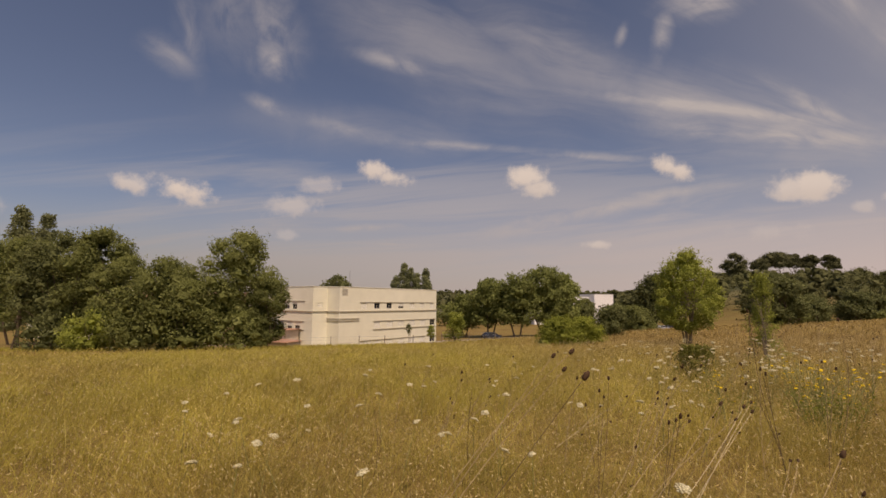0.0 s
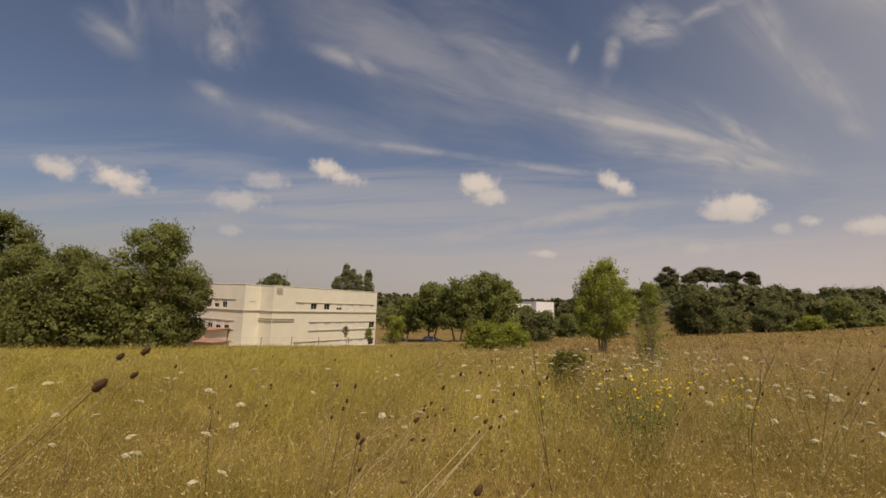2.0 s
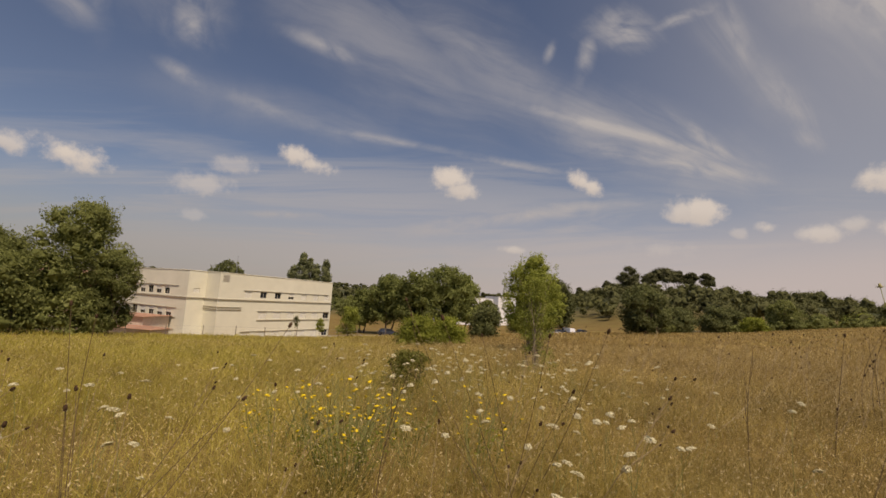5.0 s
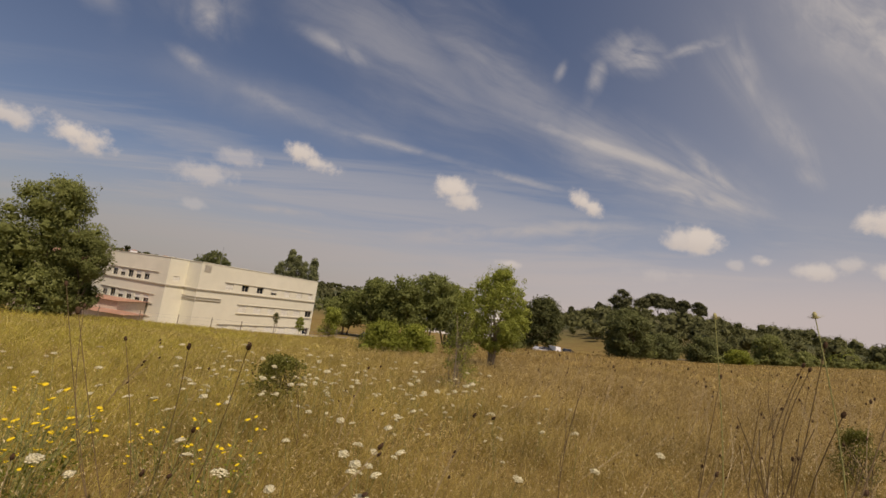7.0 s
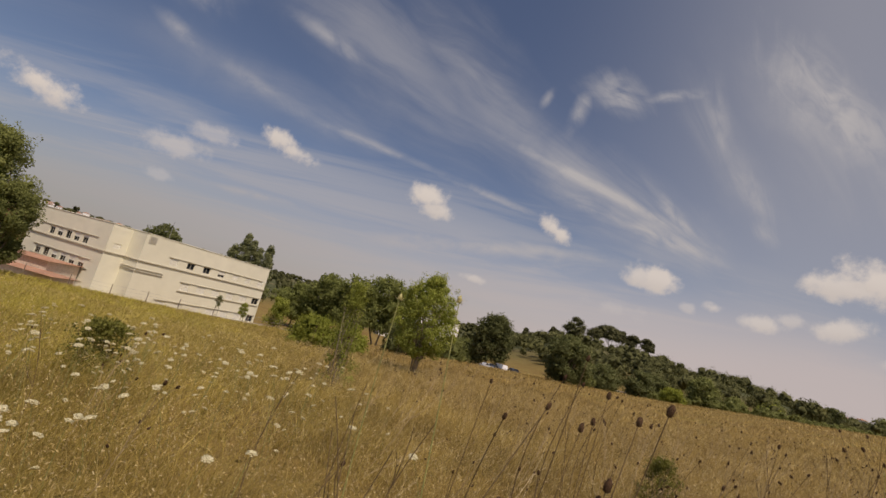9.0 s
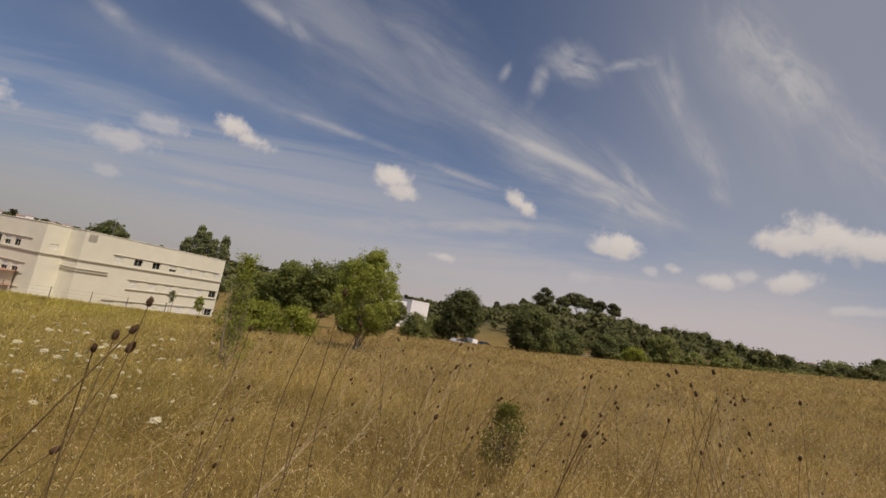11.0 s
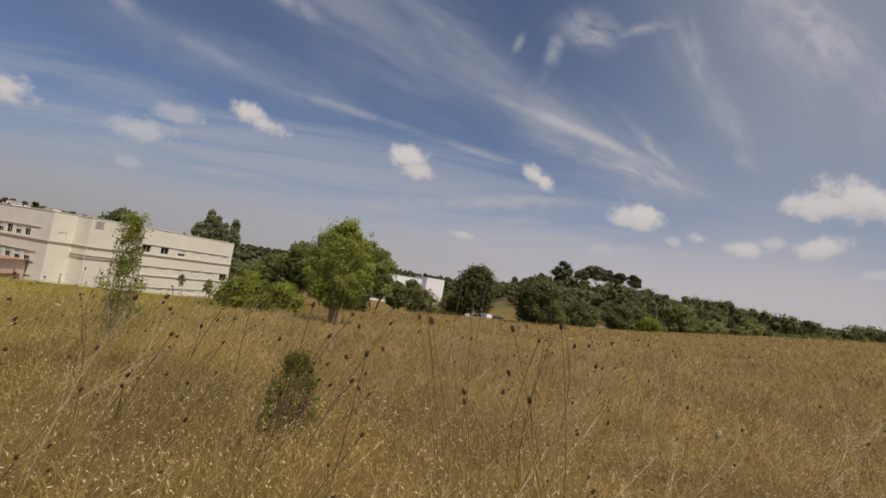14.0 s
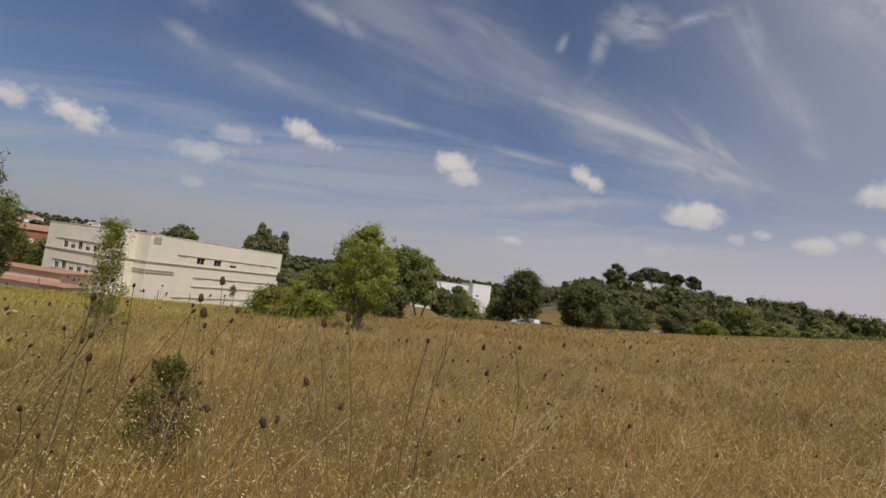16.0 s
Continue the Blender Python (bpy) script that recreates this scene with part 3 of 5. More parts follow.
def tree(name, x, y, height, width, label, leaf_mat, seed, category="tree", shape="round", foot=0.25, clumps=34, count=2600, size=0.2,
         stems=1, trunk_r=0.16, bark=None, z=None, group="", twigs=0, spread=0.35, core=0.42, tight=1.0):
    """A tree or bush: stem or stems, limbs that reach into the crown, and a crown of leaf clumps."""
    rng = np.random.default_rng(seed)
    ob = thing(name, pose(x, y, gz(x, y) if z is None else z, 0, 0, 0), label, category, group)
    if shape == "round":
        clumps = int(clumps * 1.7)
    f = rng.uniform(0, 1, clumps)
    az = rng.uniform(0, 2 * np.pi, clumps)
    if shape == "poplar":
        prof, cr = np.sin(np.pi * (0.10 + 0.88 * f ** 0.8)) ** 0.9, 0.20
    elif shape == "umbrella":
        f = 0.2 + 0.8 * f
        prof, cr = np.sqrt(np.clip(1 - ((f - 0.30) / 0.72) ** 2, 0, 1)), 0.21
    elif shape == "bush":
        prof, cr = np.sqrt(np.clip(1 - (f * 0.92) ** 2, 0, 1)), 0.26
    elif shape == "spire":
        prof, cr = np.clip(1.05 - f, 0, 1) ** 0.75 * (0.75 + 0.25 * np.sin(f * 19)), 0.17
    elif shape == "vase":
        prof, cr = np.sin(np.pi * (0.10 + 0.72 * f)) ** 0.9 * (0.45 + 0.55 * f), 0.20
    elif shape == "upright":
        prof, cr = np.sin(np.pi * (0.12 + 0.84 * f ** 0.9)) ** 0.8, 0.22
    else:
        prof, cr = np.sqrt(np.clip(1 - (2 * f - 0.9) ** 2 * 0.83, 0, 1)), 0.165
    cr *= tight
    rr = np.sqrt(rng.uniform(0.08, 1, clumps)) * prof * width / 2 * (0.82 if tight == 1.0 else 0.92)
    zz = height * (foot + (1 - foot) * (0.06 + 0.86 * f))
    cen = np.c_[rr * np.cos(az), rr * np.sin(az), zz]
    rad = width * cr * rng.uniform(0.55, 1.1, clumps) * (0.55 + 0.45 * prof)
    branches = 0 if math.hypot(x, y) > 75 and shape != "umbrella" else 7 if stems < 3 else 4
    for s in range(stems):
        lines = []
        a0 = 2 * np.pi * s / stems + rng.uniform(-0.4, 0.4)
        off = 0.0 if stems == 1 else trunk_r * rng.uniform(1.2, 3.5)
        base = np.array([off * np.cos(a0), off * np.sin(a0), -0.15])
        lean = (0.05 if stems == 1 else spread) * width / 2
        top = np.array([lean * np.cos(a0), lean * np.sin(a0), height * (0.72 if shape != "umbrella" else 0.74)])
        main = limb(rng, base, top, trunk_r, trunk_r * 0.3, 0, 8)
        for c in cen[s::stems][:branches]:
            at = main[min(7, max(2, int(7 * min(1, c[2] / height * 0.75))))]
            lines.append(limb(rng, at[:3], c, at[3] * 0.6, trunk_r * 0.08, 0, 4))
        v, q = tubes([main], 7)
        stem = part("trunk" if stems == 1 else "stem", np_mesh("stem", v, q, bark or BARK, True), None, ob)
        for ln in lines:
            v, q = tubes([ln], 5)
            part("branch", np_mesh("branch", v, q, bark or BARK, True), None, stem)
    v, q, nn = leaves(rng, cen, rad, count, size, 0.15 if shape != "umbrella" else 0.3)
    if twigs:
        # loose leading shoots that break the outline
        tip = np.argsort(-zz)[:twigs]
        sh = np.repeat(cen[tip], 3, 0) + np.c_[rng.normal(size=(3 * len(tip), 2)) * 0.07 * width, rng.uniform(0.0, 0.055, 3 * len(tip)) * height]
        v2, q2, n2 = leaves(rng, sh, np.full(len(sh), 0.026 * width), 14 * len(sh), size * 0.9, -1.8)
        q = np.r_[q, q2 + len(v)]
        v, nn = np.r_[v, v2], np.r_[nn, n2]
    q = as_triangles(q)
    if core:
        v3, q3, n3 = inner_mass(rng, cen, rad * core, 0.15 if shape != "umbrella" else 0.3)
        q = np.r_[q, q3 + len(v)]
        v, nn = np.r_[v, v3], np.r_[nn, n3]
    part("crown", np_mesh("crown", v, q, leaf_mat, normals=nn), None, ob)
    return ob

# ---- ground ----
def polar_sheet(name, radii, count, mat, x0=5.0, y0=0.0):
    ang = np.arange(count) * 2 * np.pi / count
    r = np.asarray(radii)
    x = x0 + r[:, None] * np.sin(ang)[None]
    y = y0 + r[:, None] * np.cos(ang)[None]
    v = np.stack([x, y, ground_z(x, y)], -1).reshape(-1, 3)
    i = np.arange(len(r) - 1)[:, None] * count + np.arange(count)[None]
    j = np.arange(len(r) - 1)[:, None] * count + (np.arange(count)[None] + 1) % count
    q = np.stack([i, i + count, j + count, j], -1).reshape(-1, 4)
    c = np.array([[x0, y0, gz(x0, y0)]])
    me = np_mesh(name, v, q, mat, True)
    return me


ground = new("ground", polar_sheet("ground", np.r_[0.02, np.geomspace(0.4, 4200, 150)], 260, SOIL))
tagged(ground, "dry straw-coloured meadow sloping down to wooded hills", "ground", kind="structure")


def strip(name, line, width, mat, label, lift=0.05):
    """A track laid over the ground along a line of (x, y)."""
    p = np.asarray(line, float)
    t = np.linspace(0, 1, 60) * (len(p) - 1)
    c = np.stack([np.interp(t, np.arange(len(p)), p[:, n]) for n in (0, 1)], 1)
    d = np.gradient(c, axis=0)
    n = np.c_[d[:, 1], -d[:, 0]] / np.linalg.norm(d, axis=1)[:, None]
    vs = []
    for s in np.linspace(-0.5, 0.5, 7):
        wob = 1 + 0.18 * np.sin(t * 9 + s * 3)
        q = c + n * s * width * wob[:, None]
        vs.append(np.c_[q, ground_z(q[:, 0], q[:, 1]) + lift * (1 - (2 * s) ** 4)])
    v = np.stack(vs, 1).reshape(-1, 3)
    i = np.arange(59)[:, None] * 7 + np.arange(6)[None]
    f = np.stack([i, i + 1, i + 8, i + 7], -1).reshape(-1, 4)
    ob = new(name, np_mesh(name, v, f, mat, True))
    return tagged(ob, label, name.replace("_", " "), kind="structure")


PATH_LINE = [(14.2, 3.33), (15.4, 3.87), (20.4, 6.13), (30.0, 10.47), (43.2, 16.55), (90, 38.0), (150, 65.4)]


def off_path(x, y, reach=0.07):
    """True where grass may stand: not on the trodden footpath."""
    lx, ly = np.array(PATH_LINE).T
    return np.abs(y - np.interp(x, lx, ly)) * 0.92 + (x < 14.4) > reach


strip("dirt_path", PATH_LINE, 0.27, TRACK, "pale dusty footpath trodden through the dry grass", 0.05)
strip("road", [(-60, 62), (-30, 66), (-8, 88), (12, 101), (40, 112), (70, 122), (110, 133)], 6.5, ASPHALT, "pale tarmac access road below the meadow", 0.08)

# ---- buildings ----
def frame_at(p, u, z):
    """A pose at (x, y, z) whose x runs along u and whose y points into the wall."""
    u = Vector((u[0], u[1], 0)).normalized()
    n = Vector((-u.y, u.x, 0))
    return Matrix(((u.x, n.x, 0, p[0]), (u.y, n.y, 0, p[1]), (0, 0, 1, z), (0, 0, 0, 1)))


def pierced(width, z0, z1, holes, thick=0.3):
    """A wall along x, its face at y = 0, with openings (x0, x1, z0, z1) through it."""
    xs = sorted({round(v, 3) for v in (0.0, width, *[v for h in holes for v in h[:2]])})
    zs = sorted({round(v, 3) for v in (z0, z1, *[v for h in holes for v in h[2:]])})
    bm = bmesh.new()
    solid = lambda i, k: not any(h[0] - 1e-3 <= xs[i] and xs[i + 1] <= h[1] + 1e-3 and h[2] - 1e-3 <= zs[k] and zs[k + 1] <= h[3] + 1e-3 for h in holes)
    ni, nk = len(xs) - 1, len(zs) - 1
    vt = {}

    def vert(x, y, z):
        key = (round(x, 4), y, round(z, 4))
        if key not in vt:
            vt[key] = bm.verts.new((x, y, z))
        return vt[key]

    for i in range(ni):
        for k in range(nk):
            if not solid(i, k):
                continue
            a, b, c, d = xs[i], xs[i + 1], zs[k], zs[k + 1]
            bm.faces.new([vert(a, 0, c), vert(b, 0, c), vert(b, 0, d), vert(a, 0, d)])
            bm.faces.new([vert(a, thick, d), vert(b, thick, d), vert(b, thick, c), vert(a, thick, c)])
            for di, dk, e in ((-1, 0, ((a, c), (a, d))), (1, 0, ((b, d), (b, c))), (0, -1, ((b, c), (a, c))), (0, 1, ((a, d), (b, d)))):
                ii, kk = i + di, k + dk
                if not 0 <= ii < ni:
                    continue
                if 0 <= ii < ni and 0 <= kk < nk and solid(ii, kk):
                    continue
                (p, q), (r, s) = e
                bm.faces.new([vert(p, 0, q), vert(p, thick, q), vert(r, thick, s), vert(r, 0, s)])
    return bm


def placed(ob, m):
    ob.matrix_local = m
    return ob


def window(parent, m, x0, x1, z0, z1, state, name="window"):
    """A window in an opening: frame with a mullion, pane, and a roller shutter drawn down by the share in state."""
    bm = bmesh.new()
    t, y0, y1 = 0.06, 0.12, 0.18
    for a in ((x0, x1, z0, z0 + t), (x0, x1, z1 - t, z1), (x0, x0 + t, z0 + t, z1 - t), (x1 - t, x1, z0 + t, z1 - t), ((x0 + x1) / 2 - 0.03, (x0 + x1) / 2 + 0.03, z0 + t, z1 - t)):
        box(bm, a[0], a[1], y0, y1, a[2], a[3])
    w = placed(part(name, bm, FRAME, parent), m)
    part("pane", boxed(x0 + t, x1 - t, 0.145, 0.155, z0 + t, z1 - t), GLASS, w)
    if state > 0:
        bm = bmesh.new()
        zz, run = z1, []
        while zz > z1 - (z1 - z0) * state + 0.01:
            run += [(0.05, zz), (0.05, zz - 0.10), (0.065, zz - 0.11)]
            zz -= 0.12
        rows_v = [[bm.verts.new((x, y, max(z, z0))) for x in (x0 + 0.01, x1 - 0.01)] for y, z in run]
        for (a, b), (c, d) in zip(rows_v, rows_v[1:]):
            bm.faces.new([c, d, b, a])
        part("roller_shutter", bm, SHUTTER, w, "white roller shutter")
    return w


def facade(parent, p, u, width, z0, z1, rows, mat=None, thick=0.3, name="wall"):
    """One wall with its windows. rows: (bottom, top, [(x0, x1, shutter share), ...])."""
    m = frame_at(p, u, 0)
    holes = [(a, b, lo, hi) for lo, hi, ws in rows for a, b, _ in ws]
    w = placed(part(name, pierced(width, z0, z1, holes, thick), mat or PLASTER, parent), m)
    for lo, hi, ws in rows:
        for a, b, s in ws:
            window(parent, m, a, b, lo, hi, s)
    return m


E_U, E_N = Vector((0.616, 0.788, 0)), Vector((0.788, -0.616, 0))   # along the long wall, and out of it
P_B = Vector((-15.45, 74.2, 0))
P_C = P_B + E_U * 24.6
P_B1 = P_B - E_N * 2.97
P_A = P_B1 - E_U * 2.8
P_L = P_A - E_N * 18.4
ROOF_Z, FOOT_Z = 3.5, -7.9
school = thing("office_building", pose(0, 0, 0), "three-storey cream-white rendered building with flat roof and roller shutters", "building")
top = ROOF_Z


def ribbon(states, first, pitch, wide):
    return [(first + pitch * i, first + pitch * i + wide, s) for i, s in enumerate(states)]


rows_bc = [(top - 3.50, top - 2.5, ribbon((1, 0, 0, 0.55, 1, 1, 1), 4.6, 3.0, 1.35)),
           (top - 6.75, top - 5.65, ribbon((1, 1, 1, 1, 1, 0), 7.6, 3.0, 1.6)),
           (top - 9.9, top - 8.8, ribbon((1, 1, 1, 1, 1, 1, 0), 4.6, 3.0, 1.6))]
M_BC = facade(school, P_B, E_U, 24.6, FOOT_Z, top, rows_bc)
M_RET = facade(school, P_B1, E_N, 2.97, FOOT_Z, top, [])
M_AB = facade(school, P_A, E_U, 2.8, FOOT_Z, top, [(top - 3.2, top - 2.5, [(0.9, 1.9, 1)])])
rows_la = [(top - 3.6, top - 2.4, ribbon((0.2, 0.5, 0.1, 0.5, 0.3), 5.0, 2.0, 1.3)),
           (top - 6.8, top - 5.6, ribbon((0.3, 0, 0.6, 0.4, 0.6, 0.5), 3.4, 2.1, 1.35)),
           (top - 9.7, top - 8.7, ribbon((1, 1, 0, 1), 6.0, 2.4, 1.3))]
M_LA = facade(school, P_L, E_N, 18.4, FOOT_Z, top, rows_la)
P_D = P_C - E_N * 21.4
facade(school, P_C, -E_N, 21.4, FOOT_Z, top, [(top - 3.4, top - 2.4, ribbon((1, 1, 1, 1), 3.0, 4.0, 1.4)), (top - 6.6, top - 5.6, ribbon((1, 1, 1, 1), 3.0, 4.0, 1.4))])
facade(school, P_D, -E_U, 27.4, FOOT_Z, top, [])


def band(m, x0, x1, z, h, proud, name="moulding", mat=None):
    return placed(part(name, boxed(x0, x1, -proud, -0.002, z, z + h, bevel=0.02), mat or TRIM, school, "weathered grey string course"), m)


for m, w in ((M_BC, 24.6), (M_RET, 2.97), (M_AB, 2.8), (M_LA, 18.4)):
    band(m, -0.02, w + 0.02, top - 3.95, 0.16, 0.14)
    placed(part("coping", boxed(-0.05, w + 0.05, -0.06, 0.4, top, top + 0.08, bevel=0.02), PLASTER, school), m)
band(M_BC, 4.3, 23.6, top - 2.42, 0.07, 0.10)
band(M_BC, 7.3, 24.2, top - 5.58, 0.07, 0.10)
band(M_BC, 7.3, 24.2, top - 7.0, 0.12, 0.12)
band(M_BC, 4.3, 24.2, top - 8.72, 0.07, 0.10)
band(M_BC, 4.3, 24.2, top - 10.1, 0.10, 0.10)
for z in (top - 5.05, top - 5.40):
    band(M_BC, -0.02, 4.2, z, 0.10, 0.12)
    band(M_RET, 0, 2.97, z, 0.10, 0.12)
for z in (top - 2.3, top - 5.5, top - 6.85, top - 8.6):
    band(M_LA, 2.8, 16.4, z, 0.08, 0.10)
bm = bmesh.new()
for i in range(7):
    box(bm, 0.5, 1.6, -0.05, -0.01, top - 1.25 + i * 0.15, top - 1.17 + i * 0.15)
placed(part("ventilation_grille", bm, FRAME, school, "grey louvred ventilation grille"), M_BC)
bm = bmesh.new()
ring = [P_B, P_C, P_D, P_L, P_A, P_B1]
bm.faces.new([bm.verts.new((p.x, p.y, top - 0.35)) for p in ring])
part("roof", bm, ROOFING, school)
v, q = tubes([[(P_A.x + 3, P_A.y + 14, top - 0.4, 0.05), (P_A.x + 3, P_A.y + 14, top + 3.4, 0.03)]], 6)
part("antenna_mast", np_mesh("antenna_mast", v, q, METAL), None, school)


def slab_house(name, label, p, u, w, d, z0, z1, wall_mat, roof_mat, rows, pitched=0.0, category="building", group=""):
    """A rectangular house with windows in its front and side, and a flat or hipped roof."""
    ob = thing(name, pose(0, 0, 0), label, category, group)
    u = Vector((u[0], u[1], 0)).normalized()
    n = Vector((-u.y, u.x, 0))
    p = Vector((p[0], p[1], 0))
    facade(ob, p, u, w, z0, z1, rows, wall_mat, 0.25)
    facade(ob, p + u * w, n, d, z0, z1, [(lo, hi, [h for h in ws if h[1] < d - 0.4]) for lo, hi, ws in rows], wall_mat, 0.25)
    facade(ob, p + u * w + n * d, -u, w, z0, z1, [], wall_mat, 0.25)
    facade(ob, p + n * d, -n, d, z0, z1, [(lo, hi, [h for h in ws if h[1] < d - 0.4]) for lo, hi, ws in rows], wall_mat, 0.25)
    bm = bmesh.new()
    o = 0.4 if pitched else 0.05
    low = [p - u * o - n * o, p + u * (w + o) - n * o, p + u * (w + o) + n * (d + o), p - u * o + n * (d + o)]
    if pitched:
        k = min(w, d) / 2
        mid = [p + u * k + n * d / 2, p + u * (w - k) + n * d / 2] if w > d else [p + u * w / 2 + n * k, p + u * w / 2 + n * (d - k)]
        a = [bm.verts.new((c.x, c.y, z1)) for c in low]
        b = [bm.verts.new((c.x, c.y, z1 + pitched)) for c in mid]
        if w > d:
            for f in ((a[0], a[1], b[1], b[0]), (a[1], a[2], b[1]), (a[2], a[3], b[0], b[1]), (a[3], a[0], b[0])):
                bm.faces.new(f)
        else:
            for f in ((a[0], a[1], b[0]), (a[1], a[2], b[1], b[0]), (a[2], a[3], b[1]), (a[3], a[0], b[0], b[1])):
                bm.faces.new(f)
        bm.faces.new(a[::-1])
    else:
        for zz in (z1, z1 + 0.12):
            bm.faces.new([bm.verts.new((c.x, c.y, zz)) for c in low])
        bm.verts.ensure_lookup_table()
        for i in range(4):
            j = (i + 1) % 4
            bm.faces.new([bm.verts[i], bm.verts[j], bm.verts[4 + j], bm.verts[4 + i]])
    bmesh.ops.recalc_face_normals(bm, faces=bm.faces)
    part("roof", bm, roof_mat, ob)
    return ob


def win_row(z, h, w, pitch, wide, s=0.0, first=1.2):
    return (z, z + h, [(first + i * pitch, first + i * pitch + wide, s) for i in range(int((w - first - wide) / pitch) + 1)])


# the annex with terracotta roofs in front of the building's end
slab_house("annex", "low pinkish annex with flat terracotta-edged roof", (-39.2, 75.8), (0.95, -0.31), 16.4, 5.0, -7.6, -3.2, PINK, TERRACOTTA, [win_row(-6.4, 1.1, 17, 2.6, 1.3)], 0.3)
slab_house("annex", "low annex wing with brown tiled roof", (-35.2, 72.0), (0.95, -0.31), 14.6, 3.4, -7.8, -4.6, PINK, TERRACOTTA, [], 0.3)
slab_house("brick_building", "long red-brick building beyond the trees", (-96, 140), (0.98, 0.2), 46.0, 14.0, -7.5, 1.8, BRICK, TERRACOTTA, [win_row(-5.6, 1.4, 46, 2.6, 1.6, 0.8), win_row(-2.0, 1.5, 46, 2.6, 1.6, 0.8)], 1.6)
# the clean white building in the dip, with its set-forward end
slab_house("white_building", "two-storey clean white rendered building with flat roof", (40.3, 190), (0.99, 0.12), 25.0, 14.0, -8.0, 3.6, PLASTER2, ROOFING, [win_row(-4.6, 1.4, 25, 2.4, 1.9), win_row(-0.8, 1.4, 16, 2.2, 1.8)])
slab_house("white_building", "tall white end block of the building in the dip", (62.8, 188), (0.99, 0.12), 8.0, 14.0, -8.0, 4.6, PLASTER2, ROOFING, [(-0.6, 0.1, [(1.6, 2.8, 0)])])
slab_house("white_building", "low white rendered wing beside the road", (36.5, 178), (0.99, 0.05), 18.0, 9.0, -8.0, -3.0, PLASTER2, ROOFING, [win_row(-6.4, 1.4, 18, 2.4, 1.6)])

# ---- trees and bushes ----
# the clump at the meadow's edge beside the building
tree("tree", -19.3, 46.2, 11.8, 8.2, "tall olive-green broadleaf tree at the meadow's edge", L_OLIVE, 11, foot=0.14, clumps=60, count=30000, size=0.105, stems=3, trunk_r=0.13, twigs=16)
tree("tree", -16.5, 45.6, 7.3, 5.0, "lower leaning olive-green tree beside the building", L_OLIVE, 12, foot=0.05, clumps=36, count=15000, size=0.10, stems=3, trunk_r=0.09, twigs=10)
tree("fig_bush", -22.6, 43.6, 6.1, 6.4, "large-leaved green fig bush in the thicket", L_OLIVE, 13, "bush", "bush", 0.04, 46, 9500, 0.13, 4, 0.07)
tree("tree", -26.4, 46.2, 9.0, 8.8, "round bushy dark green tree in the thicket", L_OLIVE, 14, foot=0.04, clumps=54, count=22000, size=0.11, stems=4, trunk_r=0.09, twigs=14)
tree("tree", -31.0, 47.5, 9.6, 7.5, "narrow leafy tree in the thicket", L_OLIVE, 15, foot=0.05, clumps=46, count=18000, size=0.11, stems=2, trunk_r=0.09, twigs=12)
tree("tree", -36.0, 50.0, 13.1, 8.8, "tall dark broadleaf tree with a ragged top", L_OLIVE, 16, foot=0.12, clumps=58, count=22000, size=0.12, stems=2, trunk_r=0.15, twigs=18)
tree("tree", -41.9, 52.5, 13.3, 9.8, "broad dark green tree with a visible trunk", L_DARK, 17, foot=0.2, clumps=58, count=19000, size=0.125, stems=2, trunk_r=0.15, twigs=16)
tree("tree", -49.4, 56.2, 13.6, 10.2, "broad olive-green tree with a leaning trunk", L_OLIVE, 18, foot=0.24, clumps=54, count=16000, size=0.12, stems=2, trunk_r=0.18, twigs=14)
tree("tree", -58.1, 60.0, 14.3, 10.8, "dark olive-green tree at the end of the row", L_OLIVE, 19, foot=0.22, clumps=50, count=9000, size=0.16, stems=2, trunk_r=0.18, twigs=12)
for px, py, ph, sd in ((-71.5, 80, 25.0, 21), (-67.0, 80, 23.5, 22), (-58.5, 78, 19.0, 23)):
    tree("poplar", px, py, ph, 5.4, "slender dark poplar standing above the thicket", L_POPLAR, sd, "tree", "upright", 0.06, 150, 13000, 0.2, 1, 0.2)
tree("bush", -38.8, 48.1, 3.9, 6.0, "low dark green bush under the trees", L_DARK, 24, "bush", "bush", 0.03, 30, 4600, 0.12, 4, 0.05)
tree("bush", -32.8, 45.0, 3.6, 5.2, "low leafy bush at the foot of the trees", L_FRESH, 25, "bush", "bush", 0.03, 28, 4200, 0.11, 4, 0.05)
tree("bush", -28.4, 44.2, 3.6, 4.8, "low dark bush at the foot of the thicket", L_OLIVE, 26, "bush", "bush", 0.03, 28, 4200, 0.11, 4, 0.05)
tree("bush", -18.6, 44.0, 3.4, 5.0, "low dark bush under the tall tree", L_OLIVE, 27, "bush", "bush", 0.03, 28, 4200, 0.11, 4, 0.05)
# beyond the building
for i, (px, ph, pw) in enumerate(((-10.0, 15.2, 4.8), (-8.2, 18.8, 4.6), (-6.5, 17.6, 4.6), (-5.0, 16.2, 4.4), (-2.9, 17.4, 4.2))):
    tree("poplar", px, 112 + i % 2, ph, pw, "grey-green poplar behind the flat roof", L_POPLAR, 31 + 70 * i, "tree", "poplar", 0.0, 90, 7000, 0.2, 1, 0.2, group="poplars behind the roof", core=0.3)
tree("tree", -24.0, 112, 14.6, 8.5, "dark round treetop behind the flat roof", L_DARK, 33, foot=0.4, clumps=40, count=4600, size=0.28, trunk_r=0.2)
